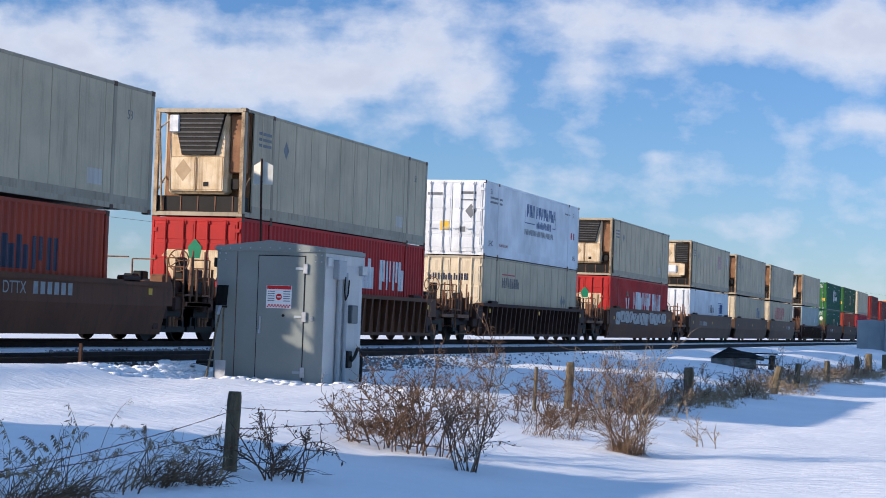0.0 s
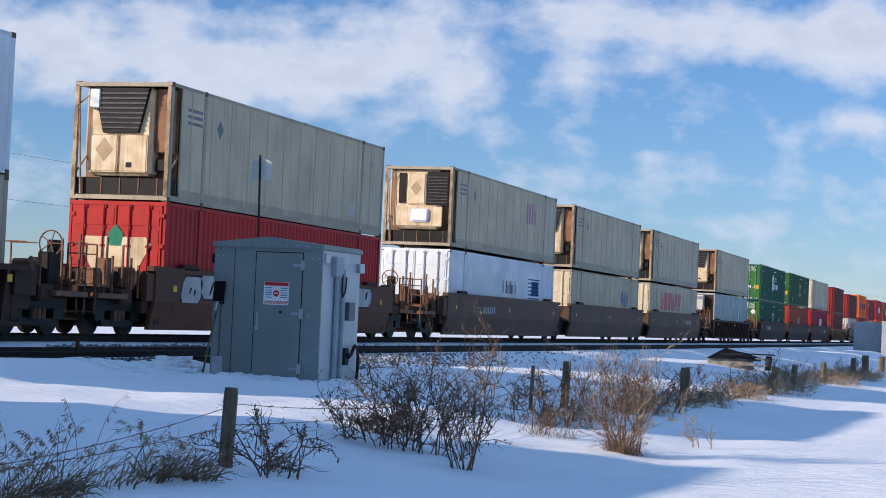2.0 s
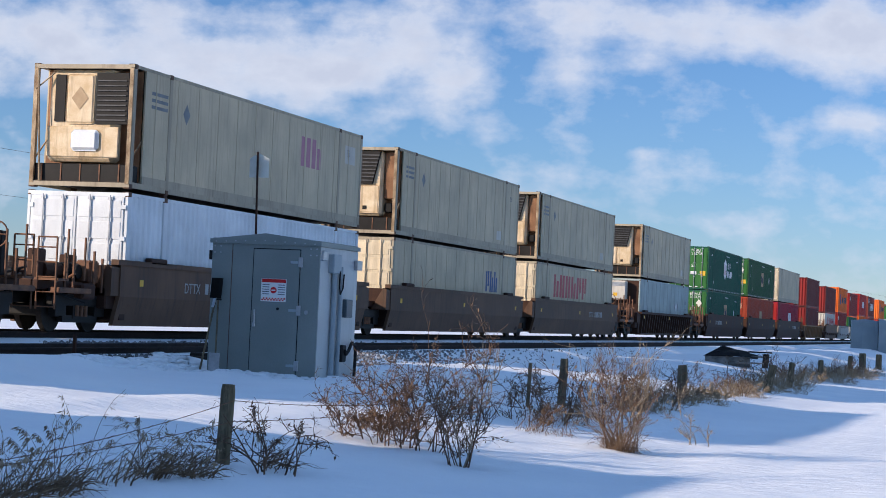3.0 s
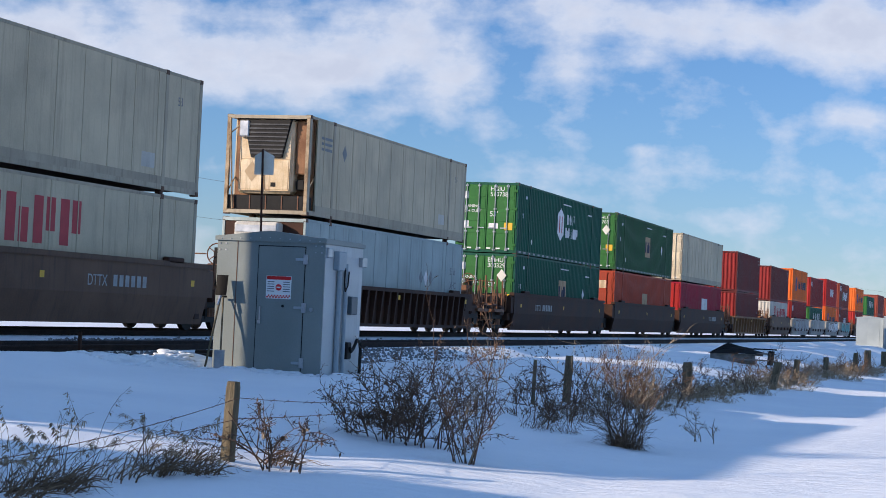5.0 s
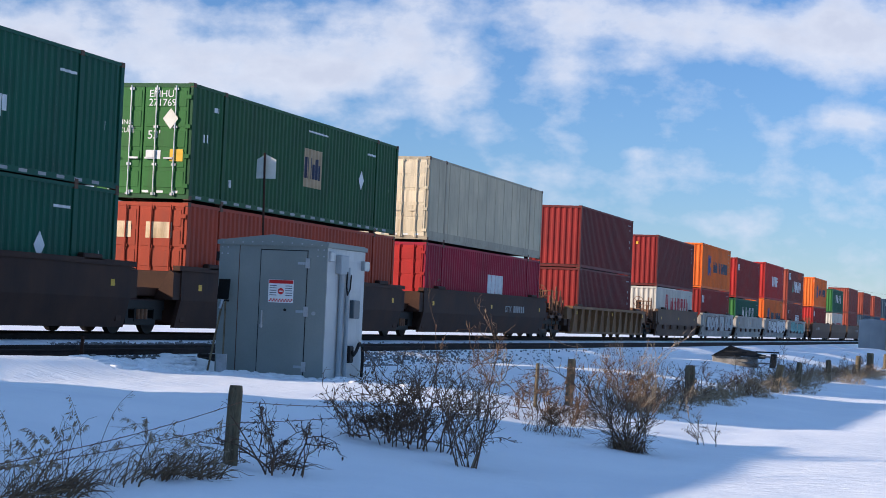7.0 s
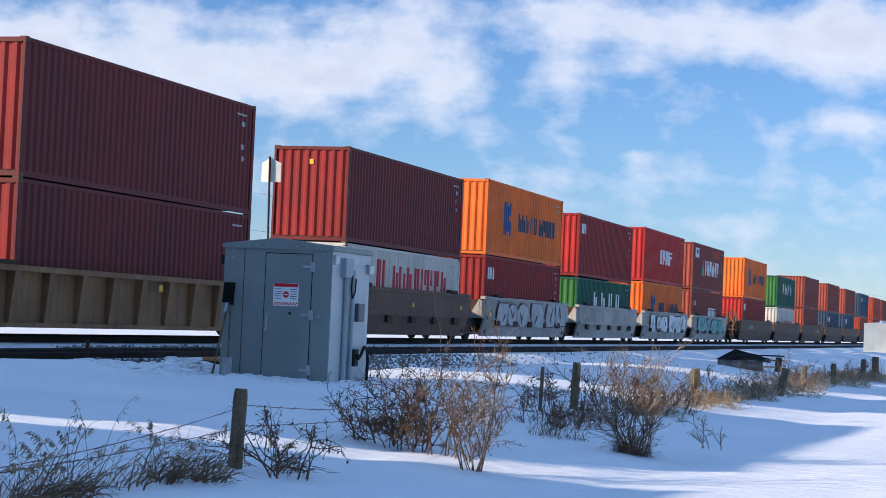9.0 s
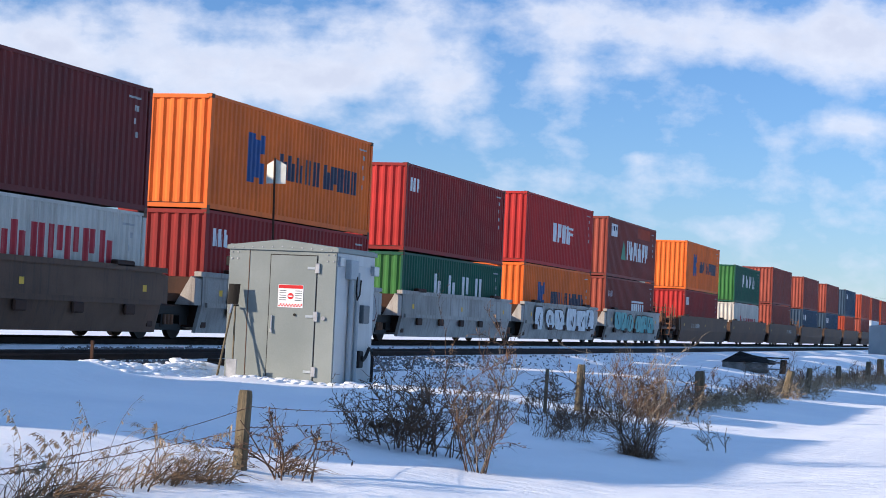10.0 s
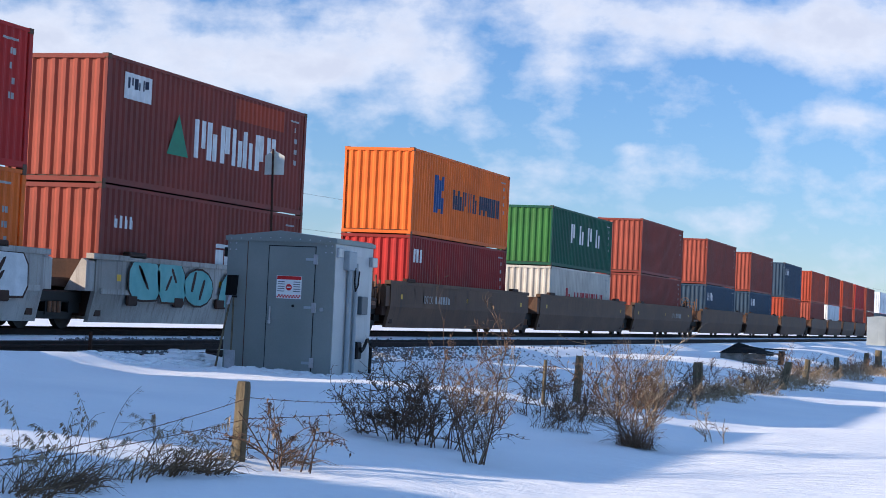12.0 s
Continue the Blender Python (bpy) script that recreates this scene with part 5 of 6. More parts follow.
def build_pole_sign():
    p = thing("marker_sign", pose(-13.93, 34.0, -0.45) @ Matrix.Scale(1.03, 4), "pointed white railway marker board on a dark steel post", "sign")
    part("post", rod((0, -0.03, 0), (-0.1, -0.03, 4.05), 0.022, n=8), M_CARDARK, p)
    for s in (-1, 1):
        bm = bmesh.new()
        ring = [(0.0, 3.575), (s * 0.2, 3.575), (s * 0.2, 3.93), (0.0, 4.03)]
        extrude_profile(ring[::s], 0.0, 0.006, bm)
        bmesh.ops.rotate(bm, cent=(0, 0, 0), matrix=Matrix.Rotation(s * radians(14), 3, "Z"), verts=bm.verts[:])
        bmesh.ops.translate(bm, vec=(-0.09, 0, 0), verts=bm.verts[:])
        part("board", bm, M_SIGNCREAM, p, "weathered white folded half of the board")
    return p


build_pole_sign()


# ---------------------------------------------------------------- fence
NEAR = 0.875           # one scale for the fence line, its plants and the heap


def build_post(x, y, h, r, lean, label, tilt=0.0):
    x, y, h, r = x * NEAR, y * NEAR, h * NEAR, r * NEAR
    p = thing("fence_post", pose(x, y, ground_z(x, y) - 0.15, tilt, lean), label, "fence post", "posts of the fence")
    bm = bmesh.new()
    n, rows = 12, []
    rng = random.Random(int(x * 100) + int(y * 10))
    wob = [rng.uniform(0.88, 1.1) for _ in range(n)]
    for z, k in ((0, 1.05), (0.4, 1.0), (0.8, 1.0), (h + 0.1, 0.97), (h + 0.15, 0.86)):
        rows.append([bm.verts.new((r * k * wob[i] * math.cos(2 * math.pi * i / n), r * k * wob[i] * math.sin(2 * math.pi * i / n), z)) for i in range(n)])
    for a, b in zip(rows, rows[1:]):
        for i in range(n):
            bm.faces.new((a[i], a[(i + 1) % n], b[(i + 1) % n], b[i]))
    bm.faces.new(rows[-1])
    part("post", bm, M_POST, p)
    return p


POSTS = [(-8.24, 19.36, 0.86, 0.085, 2.0), (-9.0, 36.0, 0.85, 0.035, 1.5), (-8.77, 37.86, 0.95, 0.085, 2.0), (-8.18, 49.03, 0.88, 0.13, 0.0),
         (-7.6, 61.7, 0.9, 0.13, 12.0), (-8.0, 72.0, 0.9, 0.1, 4.0), (-8.2, 86.0, 0.9, 0.12, 0.0), (-8.4, 104.0, 1.0, 0.13, 2.0), (-8.76, 117.6, 1.0, 0.2, 0.0), (-8.7, 131.0, 1.0, 0.2, 0.0)]
for k, q in enumerate(POSTS):
    build_post(*q[:4], q[4], "round weathered wooden fence post standing in snow")


# ---------------------------------------------------------------- dry plants
def stalk(verts, faces, pts, r0, r1):
    """A thin three-sided tapering stem along points."""
    k0 = None
    n = len(pts)
    for i, p in enumerate(pts):
        d = (pts[min(i + 1, n - 1)] - pts[max(i - 1, 0)])
        side = d.cross(Vector((0.3, 0.9, 0.2)))
        side = side.normalized() if side.length > 1e-6 else Vector((1, 0, 0))
        up = d.cross(side).normalized() if d.length > 1e-6 else Vector((0, 0, 1))
        r = r0 + (r1 - r0) * i / (n - 1)
        k = len(verts)
        for a in (0, 2.094, 4.189):
            verts.append(tuple(p + side * (r * math.cos(a)) + up * (r * math.sin(a))))
        if k0 is not None:
            for j in range(3):
                faces.append((k0 + j, k0 + (j + 1) % 3, k + (j + 1) % 3, k + j))
        k0 = k


def leaflet(verts, faces, p, d, w, length):
    side = d.cross(Vector((0.2, 0.4, 0.9)))
    side = side.normalized() * w if side.length > 1e-6 else Vector((w, 0, 0))
    k = len(verts)
    verts.extend(tuple(v) for v in (p, p + d * length * 0.5 + side, p + d * length, p + d * length * 0.5 - side))
    faces.append((k, k + 1, k + 2, k + 3))


def mesh_part(name, verts, faces, material, parent, label="", kind="stuff"):
    me = bpy.data.meshes.new(name)
    me.from_pydata(verts, [], faces)
    me.materials.append(material)
    o = new(name, me)
    o.parent = parent
    return tagged(o, label, kind=kind)


def build_wires():
    """Two strands of sagging barbed wire from post to post."""
    rng = random.Random(3)
    w = thing("fence_wire", Matrix(), "sagging rusty barbed wire strung between fence posts", "wire")
    ends = [(-7.8, 4.4, -0.75)] + [(a * NEAR, b * NEAR, ground_z(a * NEAR, b * NEAR)) for a, b, *_ in POSTS[:7]]
    bv, bf = [], []
    for hgt, drop in ((0.6, 0.4), (0.4, 0.22)):
        for k, (p, q) in enumerate(zip(ends, ends[1:])):
            pts = []
            for i in range(29):
                f = i / 28
                sag = drop * 4 * f * (1 - f) * (1.0 if k == 0 else 0.6)
                pts.append(Vector((p[0] + (q[0] - p[0]) * f + 0.09, p[1] + (q[1] - p[1]) * f, p[2] + (q[2] - p[2]) * f + hgt - sag)))
            v, fs = [], []
            stalk(v, fs, pts, 0.004, 0.004)
            mesh_part("strand", v, fs, M_RUSTY, w, kind="")
            if k < 2:
                for a, b in zip(pts, pts[1:]):
                    c = a.lerp(b, rng.random())
                    stalk(bv, bf, [c + Vector((0.02, 0.01, 0.015)), c - Vector((0.02, 0.01, 0.015))], 0.003, 0.003)
    mesh_part("barb", bv, bf, M_RUSTY, w)


build_wires()


def shrub(x, y, h, spread, stems, seed, twig, label, leaves=0.0, leaf_material=None, lean=(0, 0), depth=3, tight=1.0):
    x, y, h, spread = x * NEAR, y * NEAR, h * NEAR, spread * NEAR
    rng = random.Random(seed)
    s = thing("shrub", pose(x, y, ground_z(x, y) - 0.05), label, "shrub", "dry shrubs along the fence")
    tv, tf, lv, lf = [], [], [], []

    def grow(p, d, length, r, level):
        pts = [p]
        q, e = p.copy(), d.copy()
        n = 5
        for _ in range(n):
            e = (e + Vector((rng.gauss(0, 0.2), rng.gauss(0, 0.2), rng.gauss(0.03, 0.15)))).normalized()
            q = q + e * length / n
            pts.append(q.copy())
        stalk(tv, tf, pts, r, r * 0.5)
        if leaves and level <= 1:
            for _ in range(int(leaves * 2) + 1):
                if rng.random() < leaves:
                    b = rng.choice(pts[1:])
                    dd = Vector((rng.gauss(0, 1), rng.gauss(0, 1), rng.gauss(-0.4, 0.8))).normalized()
                    leaflet(lv, lf, b, dd, rng.uniform(0.006, 0.014), rng.uniform(0.03, 0.075))
        if level > 0:
            for _ in range(rng.randint(2, 5)):
                b = rng.choice(pts[1:])
                dd = (e + Vector((rng.gauss(0, 0.75 * tight), rng.gauss(0, 0.75 * tight), rng.gauss(0.0, 0.5) + 0.5 * (1 - tight)))).normalized()
                grow(b, dd, length * rng.uniform(0.35, 0.7), r * 0.68, level - 1)

    for _ in range(max(2, round(stems * 0.9))):
        a = rng.uniform(0, 2 * math.pi)
        rad = spread * 0.35 * math.sqrt(rng.random())
        out = rng.uniform(0.0, 0.85) * spread / h
        d = Vector((math.cos(a) * out + lean[0], math.sin(a) * out + lean[1], 1)).normalized()
        grow(Vector((math.cos(a) * rad, math.sin(a) * rad, 0)), d, h * rng.uniform(0.45, 0.95), rng.uniform(0.0068, 0.0125), depth)
    mesh_part("branch", tv, tf, twig, s)
    if lv:
        mesh_part("leaf", lv, lf, leaf_material, s, "withered hanging leaves")
    return s


def grass_tuft(x, y, h, blades, spread, seed, material, label, heads=True, lean=(0.3, 0.0)):
    x, y, h, spread = x * NEAR, y * NEAR, h * NEAR, spread * NEAR
    rng = random.Random(seed)
    s = thing("grass_tuft", pose(x, y, ground_z(x, y) - 0.04), label, "grass", "dry grass along the fence")
    v, f, hv, hf = [], [], [], []
    for _ in range(blades):
        a = rng.uniform(0, 2 * math.pi)
        rad = spread * math.sqrt(rng.random())
        p = Vector((math.cos(a) * rad, math.sin(a) * rad, 0))
        hh = h * rng.uniform(0.35, 1.1)
        d = Vector((rng.gauss(lean[0], 0.4), rng.gauss(lean[1], 0.4), 1.45)).normalized()
        pts, q = [p], p.copy()
        droop = rng.uniform(0.03, 0.2)
        for i in range(7):
            d = (d + Vector((rng.gauss(d.x * droop, 0.05), rng.gauss(d.y * droop, 0.05), -droop * (0.4 + i * 0.25)))).normalized()
            q = q + d * hh / 7
            pts.append(q.copy())
        stalk(v, f, pts, 0.0032, 0.0016)
        if heads and rng.random() < 0.6:
            for _ in range(rng.randint(16, 30)):
                t = rng.uniform(4.6, 6.99)
                b = pts[int(t)].lerp(pts[int(t) + 1], t % 1)
                dd = Vector((rng.gauss(d.x, 0.45), rng.gauss(d.y, 0.45), rng.gauss(-0.6, 0.4))).normalized()
                leaflet(hv, hf, b, dd, rng.uniform(0.005, 0.01), rng.uniform(0.03, 0.075))
        for _ in range(rng.randint(0, 4)):
            b = rng.choice(pts[1:6])
            leaflet(v, f, b, Vector((rng.gauss(0.3, 1), rng.gauss(0, 1), rng.gauss(-0.5, 0.5))).normalized(), 0.006, rng.uniform(0.1, 0.28))
    mesh_part("blade", v, f, material, s)
    if hv:
        mesh_part("seed_head", hv, hf, M_STRAW, s, "pale drooping seed heads")
    return s


def bent_grass(x, y, h, blades, spread, seed, lean, label):
    """A flattened clump: broad withered blades that arch over, and a few tall stems with drooping heads."""
    rng = random.Random(seed)
    s = thing("grass_tuft", pose(x, y, ground_z(x, y) - 0.04), label, "grass", "dry grass along the fence")
    v, f, sv, sf, hv, hf = [], [], [], [], [], []

    def arch(p, d, length, droop, n=9):
        pts, q = [p], p.copy()
        for i in range(n):
            d = (d + Vector((rng.gauss(0, 0.06), rng.gauss(0, 0.06), -droop * (0.3 + 0.22 * i)))).normalized()
            q = q + d * length / n
            if q.z < 0.05:
                q.z = 0.05
            pts.append(q.copy())
        return pts, d

    for _ in range(blades):
        a, rad = rng.uniform(0, 2 * math.pi), spread * math.sqrt(rng.random())
        p = Vector((math.cos(a) * rad, math.sin(a) * rad, 0))
        d = Vector((rng.gauss(lean[0], 0.42), rng.gauss(lean[1], 0.42), rng.uniform(0.45, 1.2))).normalized()
        pts, _d = arch(p, d, h * rng.uniform(0.45, 1.0), rng.uniform(0.08, 0.3))
        w0 = rng.uniform(0.003, 0.0065)
        side = d.cross(Vector((rng.gauss(0, 1), rng.gauss(0, 1), 0.3))).normalized()
        b = len(v)
        for i, q in enumerate(pts):
            w = w0 * (1 - (i / 9) ** 2) + 0.0006
            v.extend((tuple(q - side * w), tuple(q + side * w)))
        f.extend((b + 2 * i, b + 2 * i + 1, b + 2 * i + 3, b + 2 * i + 2) for i in range(9))
    for _ in range(blades // 9):
        a, rad = rng.uniform(0, 2 * math.pi), spread * rng.random()
        d = Vector((rng.gauss(-0.1, 0.45), rng.gauss(-0.1, 0.4), 1.2)).normalized()
        pts, e = arch(Vector((math.cos(a) * rad, math.sin(a) * rad, 0)), d, h * rng.uniform(0.7, 1.2), rng.uniform(0.05, 0.16))
        stalk(sv, sf, pts, 0.0034, 0.0014)
        for _k in range(rng.randint(14, 26)):
            t = rng.uniform(6.6, 8.99)
            b = pts[int(t)].lerp(pts[int(t) + 1], t % 1)
            dd = Vector((rng.gauss(e.x - 0.3, 0.5), rng.gauss(e.y, 0.5), rng.gauss(-0.7, 0.35))).normalized()
            leaflet(hv, hf, b, dd, rng.uniform(0.005, 0.009), rng.uniform(0.035, 0.085))
    mesh_part("blade", v, f, M_WITHERED, s)
    mesh_part("stem", sv, sf, M_STRAWRED, s)
    mesh_part("seed_head", hv, hf, M_STRAW, s, "pale drooping seed heads")
    return s


M_WITHERED = surface("withered_brown_blade", (0.09, 0.058, 0.036), (0.27, 0.18, 0.105), 0.85, 0, 9.0)
for k, (gx, gy, gh, gb, gs) in enumerate(((-7.15, 12.8, 0.65, 70, 0.2), (-7.2, 13.45, 0.66, 80, 0.2), (-7.3, 13.9, 0.5, 34, 0.2), (-7.25, 14.6, 0.45, 26, 0.3),
                                          (-7.2, 15.25, 0.62, 90, 0.22), (-7.0, 15.7, 0.55, 80, 0.2), (-7.3, 16.4, 0.42, 26, 0.2), (-6.95, 17.5, 0.5, 36, 0.2))):
    bent_grass(gx, gy, gh, gb, gs, 500 + k, (0.55, 0.1), "bent clump of withered brown grass with pale seed heads")

D1 = "bare dark-twigged shrub standing in snow"
D2 = "dense brown shrub with withered leaves in snow"
shrub(-7.65, 19.38, 0.95, 0.75, 9, 1, M_TWIG, "dark shrub with shrivelled leaves beside a fence post", 0.5, M_TWIG)
shrub(-8.42, 24.6, 0.9, 0.9, 10, 2, M_TWIG, D2, 0.6, M_STRAWRED, (-0.3, 0))
shrub(-7.9, 24.4, 1.15, 1.0, 13, 3, M_TWIG, D2, 0.6, M_STRAWRED)
shrub(-7.5, 24.2, 1.1, 0.9, 10, 31, M_TWIG, D1, 0.3, M_STRAWRED)
shrub(-6.48, 22.67, 1.6, 0.42, 9, 4, M_TWIG, "tall slender upright shrub in snow", 0.5, M_STRAWRED, tight=0.45)
shrub(-6.45, 22.7, 1.75, 0.3, 3, 44, M_TWIGPALE, "tall pale bare stem in snow", 0.1, M_STRAW, tight=0.4)
shrub(-7.62, 33.0, 0.95, 0.9, 6, 5, M_TWIG, D2, 0.5, M_STRAWRED)
shrub(-8.32, 32.7, 0.95, 1.0, 6, 6, M_TWIG, D2, 0.5, M_STRAWRED)
shrub(-5.64, 28.57, 1.75, 0.5, 4, 7, M_TWIGPALE, "tall pale branching sapling over a clump of straw", 0.1, M_STRAW, tight=0.5)
shrub(-5.64, 28.6, 1.3, 0.8, 15, 8, M_TWIG, "broad russet shrub with a straw-coloured base", 0.3, M_STRAWRED, tight=0.6)
shrub(-5.6, 28.5, 1.2, 0.5, 8, 88, M_TWIGPALE, "pale upright shoots in the middle of a shrub", 0.2, M_STRAWRED, tight=0.5)
shrub(-4.98, 31.8, 0.8, 0.5, 4, 9, M_TWIGPALE, "small sparse shrub alone in the snow", 0.3, M_STRAW)
for k, (sx, sy, sh) in enumerate(((-8.6, 35.4, 1.0), (-8.1, 36.6, 0.95), (-7.4, 30.2, 0.75), (-8.2, 40.5, 0.95), (-7.9, 34.2, 0.9), (-8.9, 26.2, 0.7))):
    shrub(sx, sy, sh, 0.9, 5, 240 + k, M_TWIG, D2, 0.5, M_STRAWRED)
    grass_tuft(sx + 0.2, sy - 0.2, 0.55, 60, 0.5, 260 + k, M_STRAWRED, "tangled dry grass under a shrub", False, (0, 0))
grass_tuft(-5.64, 28.4, 0.6, 160, 0.25, 10, M_STRAWRED, "russet grass clump round the foot of a shrub", False, (0, 0))
for k in range(6):
    grass_tuft(-8.5 + 0.12 * (k % 3), 14.6 + 0.62 * k, 0.9, 8, 0.3, 20 + k, M_STRAW if k % 3 == 1 else M_STRAWRED, "arching dry grass with seed heads by the fence")
for k in range(10):
    a = random.Random(60 + k)
    shrub(-8.0 + a.uniform(-0.5, 0.5), 40 + 1.9 * k + a.uniform(-1, 1), a.uniform(0.6, 0.95), 0.9, 7, 70 + k, M_TWIG, "low brown shrub along the fence line", 0.6, M_STRAWRED, depth=2)
    grass_tuft(-7.9 + a.uniform(-0.5, 0.5), 41 + 1.9 * k, 0.55, 90, 0.6, 90 + k, M_STRAW, "straw-coloured grass clump along the fence", True, (0, 0))
for k in range(16):
    a = random.Random(160 + k)
    shrub(-8.2 + a.uniform(-0.9, 0.9), 60 + 3.2 * k + a.uniform(-1, 1), a.uniform(0.7, 1.2), 1.4, 8, 170 + k, M_TWIG, "low brown shrub far along the fence line", 0.8, M_STRAWRED, depth=2)
    grass_tuft(-8.0 + a.uniform(-0.8, 0.8), 61 + 3.2 * k, 0.7, 120, 0.9, 190 + k, M_STRAW, "straw-coloured grass far along the fence", True, (0, 0))


# ---------------------------------------------------------------- heap of boards
def build_heap():
    h = thing("board_heap", pose(-10.75, 69.2, ground_z(-10.75, 69.2) - 0.1, 0, 0, 9) @ Matrix.Diagonal((0.88, 0.88, 0.72, 1.0)), "collapsed heap of grey boards and black roofing in snow", "debris heap")
    part("board", box(0.0, 1.85, 0.0, 0.07, -0.1, 0.42, bevel=0.015), M_PLANK, h, "weathered pale side board")
    part("board", box(0.04, 0.1, 0.07, 1.9, -0.1, 0.4, bevel=0.015), M_PLANK, h)
    for (pts, lab) in ((((-0.08, -0.14, 0.40), (1.15, -0.14, 0.42), (1.2, 1.1, 0.80), (0.72, 1.1, 0.95)), "sagging black roofing felt"),
                       (((1.1, -0.2, 0.44), (1.75, -0.2, 0.42), (1.85, 1.0, 0.68), (1.15, 1.05, 0.80)), "torn black roofing felt"),
                       (((1.7, -0.1, 0.36), (2.15, -0.15, 0.34), (2.2, 1.0, 0.52), (1.8, 1.05, 0.62)), "slipped black roofing felt")):
        bm = bmesh.new()
        bm.faces.new([bm.verts.new(q) for q in pts])
        bmesh.ops.solidify(bm, geom=bm.faces[:], thickness=0.06)
        part("roofing", bm, M_TAR, h, lab)
    for k, (a, b, z, w) in enumerate(((0.5, -0.16, 0.62, 0.9), (1.75, -0.25, 0.66, 0.95), (1.9, 0.4, 0.42, 0.8), (1.2, -0.3, 0.1, 1.2))):
        part("plank", box(a, a + w, b, b + 0.22, z, z + 0.07, bevel=0.012), M_TAR if k in (0, 1) else M_PLANK, h)
    part("stump", rod((2.45, 0.1, -0.1), (2.5, 0.1, 0.62), 0.13, n=9), M_TIE, h)


build_heap()


def build_lineside():
    s = thing("marker_stake", pose(-15.2, 29.15, -0.42), "thin dark stake with a pale square tag beside the siding", "stake")
    part("stake", box(-0.025, 0.025, -0.025, 0.025, -0.05, 0.56), M_CARDARK, s)
    part("tag", box(0.12, 0.16, 0.05, 0.21, 0.1, 0.26, bevel=0.008), M_PLANK, s, "pale square wooden tag")
    t = thing("tie_stack", pose(-14.75, 33.2, -0.42), "short dark timber offcuts lying by the siding", "timber")
    part("timber", box(-0.35, 0.3, -0.5, -0.2, 0.0, 0.2, bevel=0.02), M_TIE, t)
    part("timber", box(-0.1, 0.45, -0.12, 0.2, 0.0, 0.26, bevel=0.02), M_TIE, t)
    part("timber", box(-0.6, 0.5, -1.1, -0.85, 0.0, 0.12, bevel=0.02), M_PLANK, t, "pale weathered board")


build_lineside()


# ---------------------------------------------------------------- far off
def build_mast(x, y, h, label):
    m = thing("lattice_mast", pose(x, y, -1.0), label, "mast", "far lattice masts")
    bm = bmesh.new()
    b = h * 0.035
    for sx in (-1, 1):
        for sy in (-1, 1):
            rod((sx * b, sy * b, 0), (sx * b * 0.25, sy * b * 0.25, h), 0.05, bm, 4)
    n = 14
    for i in range(n):
        z0, z1 = h * i / n, h * (i + 1) / n
        k0, k1 = b * (1 - 0.75 * i / n), b * (1 - 0.75 * (i + 1) / n)
        rod((-k0, -k0, z0), (k1, -k1, z1), 0.035, bm, 4)
        rod((k0, -k0, z0), (-k1, -k1, z1), 0.035, bm, 4)
    part("lattice", bm, M_STEEL, m)


build_mast(-100.0, 610.0, 24.6, "thin grey lattice mast far beyond the train")
build_mast(-65.0, 780.0, 18.8, "thin grey lattice mast far beyond the train")


def build_powerline():
    w = thing("power_line", Matrix(), "thin overhead power wires far beyond the train", "wire")
    a, b = Vector((-89.8, 81.0, 0)), Vector((-39.6, 630.0, 0))
    for q in (a, b):
        part("pole", rod((q.x, q.y, -1.0), (q.x, q.y, 14.5), 0.16, n=8, r2=0.1), M_POST, w)
        part("cross_arm", box(q.x - 1.2, q.x + 1.2, q.y - 0.06, q.y + 0.06, 13.2, 13.36), M_POST, w)
    for z in (9.4, 13.4):
        part("wire", rod((a.x, a.y, z), (b.x, b.y, z), 0.014, n=4), M_CARGREY, w)


build_powerline()


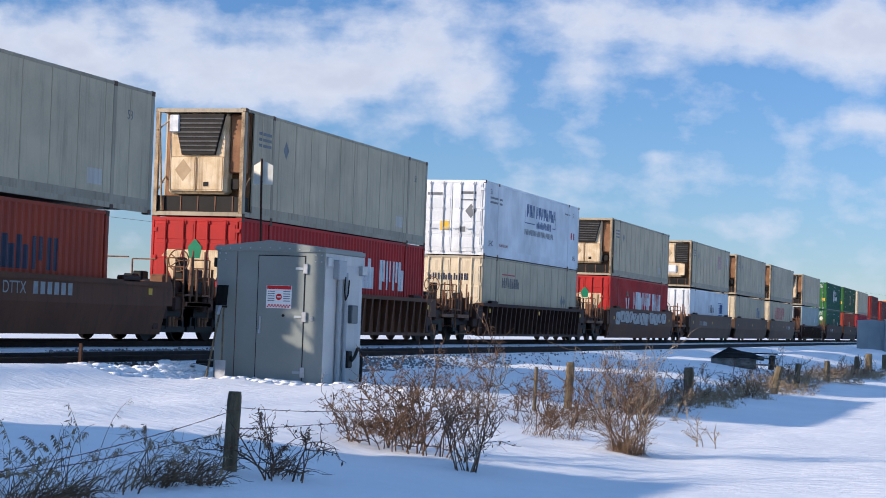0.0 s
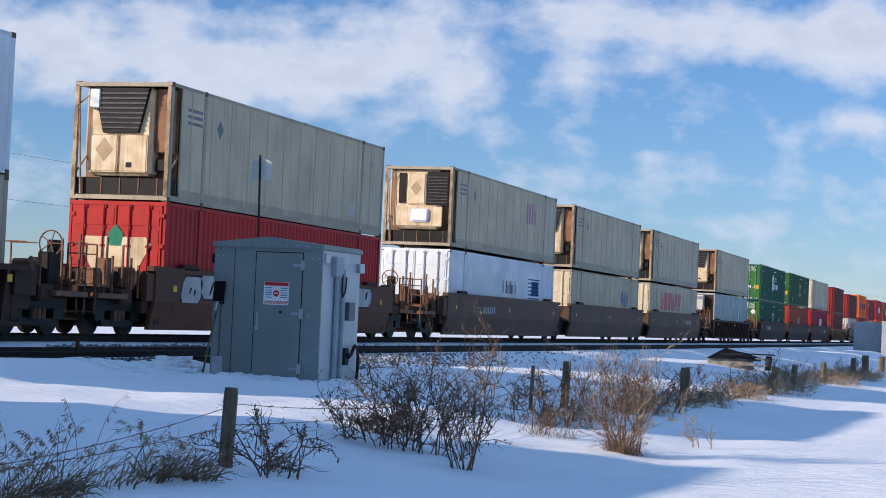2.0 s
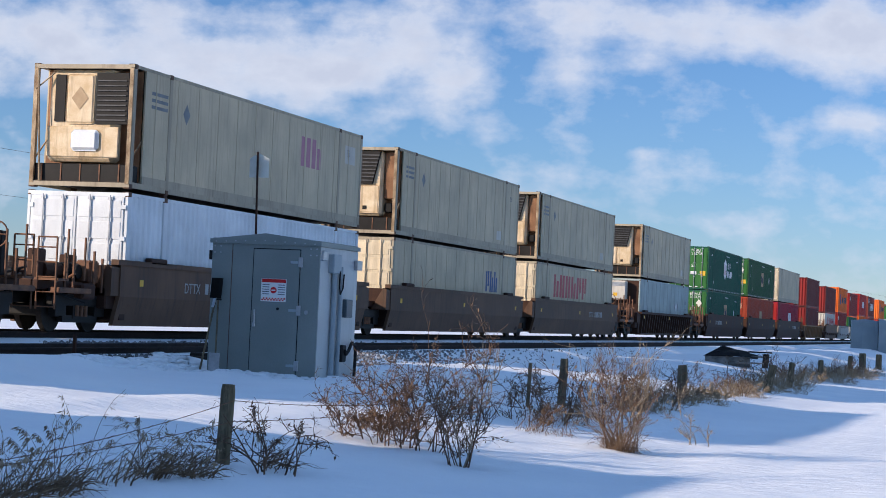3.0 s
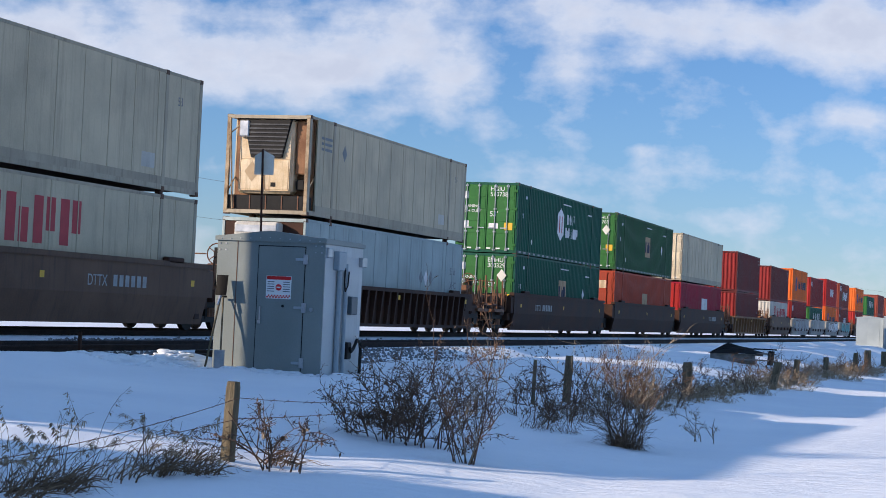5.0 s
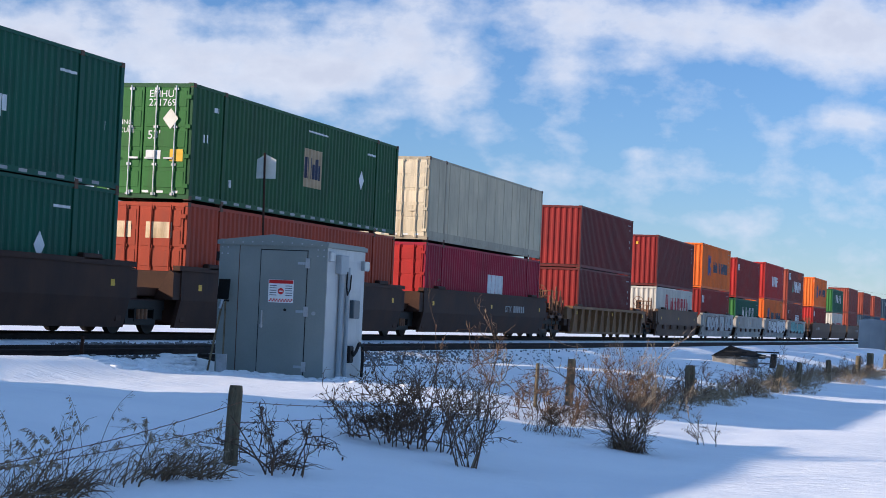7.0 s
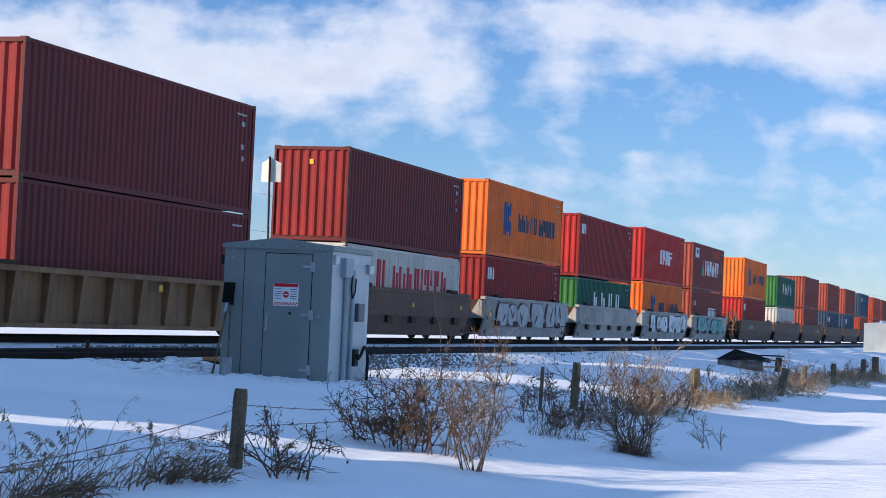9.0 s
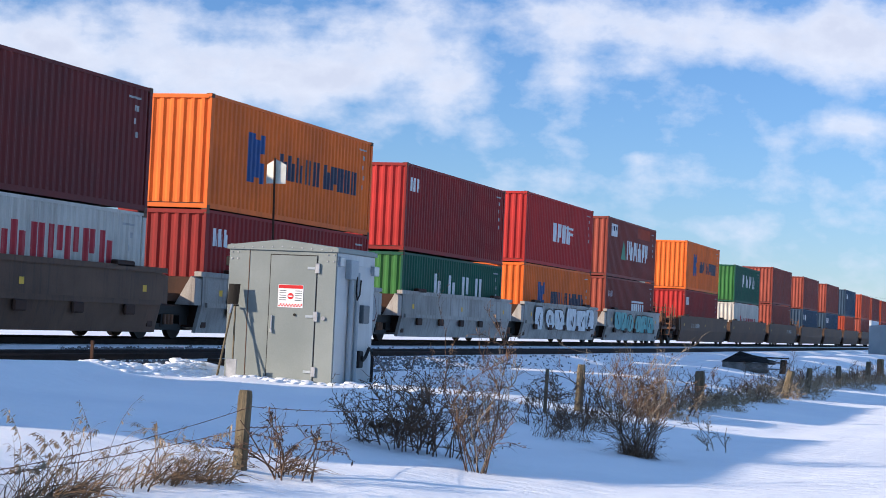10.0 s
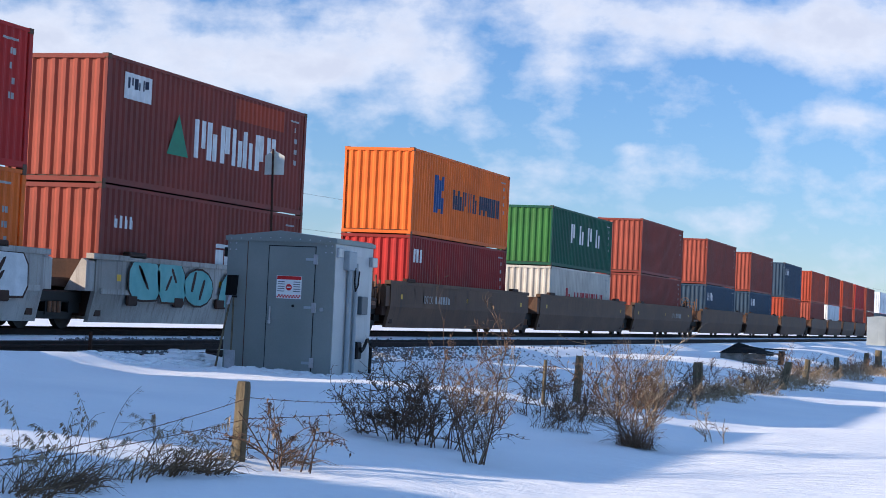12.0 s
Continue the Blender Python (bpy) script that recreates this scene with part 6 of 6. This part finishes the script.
# ---------------------------------------------------------------- clouds
def build_clouds():
    """Fair-weather clouds on one great sheet, far beyond everything."""
    m = bpy.data.materials.new("cloud")
    m.use_nodes = True
    n, l = m.node_tree.nodes, m.node_tree.links
    n.clear()
    co = n.new("ShaderNodeTexCoord")
    sep = n.new("ShaderNodeSeparateXYZ")
    l.new(co.outputs["Object"], sep.inputs[0])

    def math_node(op, a, b=None, c=None):
        k = n.new("ShaderNodeMath")
        k.operation = op
        for i, v in enumerate((a, b, c)):
            if v is None:
                continue
            if isinstance(v, (int, float)):
                k.inputs[i].default_value = v
            else:
                l.new(v, k.inputs[i])
        return k.outputs[0]

    mp = n.new("ShaderNodeMapping")
    mp.inputs["Scale"].default_value = (0.0052, 0.0052, 0.0085)
    l.new(co.outputs["Object"], mp.inputs[0])
    warp = n.new("ShaderNodeTexNoise")
    warp.inputs["Scale"].default_value, warp.inputs["Detail"].default_value, warp.inputs["Roughness"].default_value = 1.0, 12, 0.57
    l.new(mp.outputs[0], warp.inputs[0])
    total = None
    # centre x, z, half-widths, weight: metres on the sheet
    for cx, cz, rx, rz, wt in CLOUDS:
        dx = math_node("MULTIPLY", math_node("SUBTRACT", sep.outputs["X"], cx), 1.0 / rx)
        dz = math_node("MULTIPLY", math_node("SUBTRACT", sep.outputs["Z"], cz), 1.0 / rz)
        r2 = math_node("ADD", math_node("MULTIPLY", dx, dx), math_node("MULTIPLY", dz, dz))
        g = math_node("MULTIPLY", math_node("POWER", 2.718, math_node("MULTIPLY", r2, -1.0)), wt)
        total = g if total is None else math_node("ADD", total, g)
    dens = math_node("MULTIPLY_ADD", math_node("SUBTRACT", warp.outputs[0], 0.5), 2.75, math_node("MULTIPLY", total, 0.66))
    r = ramp(n, [(0.05, (0, 0, 0)), (0.35, (0.36, 0.36, 0.36)), (0.7, (0.74, 0.74, 0.74)), (1.0, (0.9, 0.9, 0.9))])
    l.new(dens, r.inputs[0])
    shade = ramp(n, [(0.2, (0.80, 0.82, 0.88)), (0.6, (0.90, 0.88, 0.88)), (0.95, (0.77, 0.76, 0.79))])
    puff = n.new("ShaderNodeTexNoise")
    puff.inputs["Scale"].default_value, puff.inputs["Detail"].default_value = 2.3, 6
    l.new(mp.outputs[0], puff.inputs[0])
    l.new(math_node("ADD", math_node("MULTIPLY", dens, 0.55), math_node("MULTIPLY", math_node("SUBTRACT", puff.outputs[0], 0.25), 0.8)), shade.inputs[0])
    em = n.new("ShaderNodeEmission")
    em.inputs["Strength"].default_value = 0.8
    l.new(shade.outputs[0], em.inputs[0])
    tr = n.new("ShaderNodeBsdfTransparent")
    mx = n.new("ShaderNodeMixShader")
    l.new(r.outputs[0], mx.inputs[0])
    l.new(tr.outputs[0], mx.inputs[1])
    l.new(em.outputs[0], mx.inputs[2])
    out = n.new("ShaderNodeOutputMaterial")
    l.new(mx.outputs[0], out.inputs[0])
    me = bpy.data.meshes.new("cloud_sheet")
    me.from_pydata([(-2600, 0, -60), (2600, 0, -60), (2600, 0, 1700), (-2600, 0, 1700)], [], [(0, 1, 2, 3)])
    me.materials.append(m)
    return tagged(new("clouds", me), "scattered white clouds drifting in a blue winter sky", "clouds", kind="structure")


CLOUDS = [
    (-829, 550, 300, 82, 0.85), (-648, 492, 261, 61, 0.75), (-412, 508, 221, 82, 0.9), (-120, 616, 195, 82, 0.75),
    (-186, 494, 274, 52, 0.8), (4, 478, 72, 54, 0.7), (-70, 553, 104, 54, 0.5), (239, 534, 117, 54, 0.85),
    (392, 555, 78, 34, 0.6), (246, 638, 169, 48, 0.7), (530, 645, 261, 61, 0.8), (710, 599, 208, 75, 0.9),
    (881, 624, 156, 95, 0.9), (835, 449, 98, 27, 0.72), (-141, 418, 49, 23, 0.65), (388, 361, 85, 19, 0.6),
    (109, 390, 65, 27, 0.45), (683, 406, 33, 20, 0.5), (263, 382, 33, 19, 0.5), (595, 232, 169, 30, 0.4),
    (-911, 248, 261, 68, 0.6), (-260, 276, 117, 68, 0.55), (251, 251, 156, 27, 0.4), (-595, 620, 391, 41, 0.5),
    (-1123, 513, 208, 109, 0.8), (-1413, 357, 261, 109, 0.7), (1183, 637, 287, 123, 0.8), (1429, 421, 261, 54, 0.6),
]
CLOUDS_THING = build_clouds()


# ---------------------------------------------------------------- what moves
def motions():
    for ob, s, x, z in MOVERS:
        walk(ob, [(t, pose(x, s - SPEED * t - 0.009 * t * t, z)) for t in range(0, 13, 2)])
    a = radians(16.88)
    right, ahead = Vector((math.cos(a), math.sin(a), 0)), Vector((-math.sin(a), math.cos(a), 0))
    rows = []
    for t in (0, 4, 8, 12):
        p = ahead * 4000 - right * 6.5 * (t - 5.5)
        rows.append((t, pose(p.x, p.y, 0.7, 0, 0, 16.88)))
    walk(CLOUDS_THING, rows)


motions()
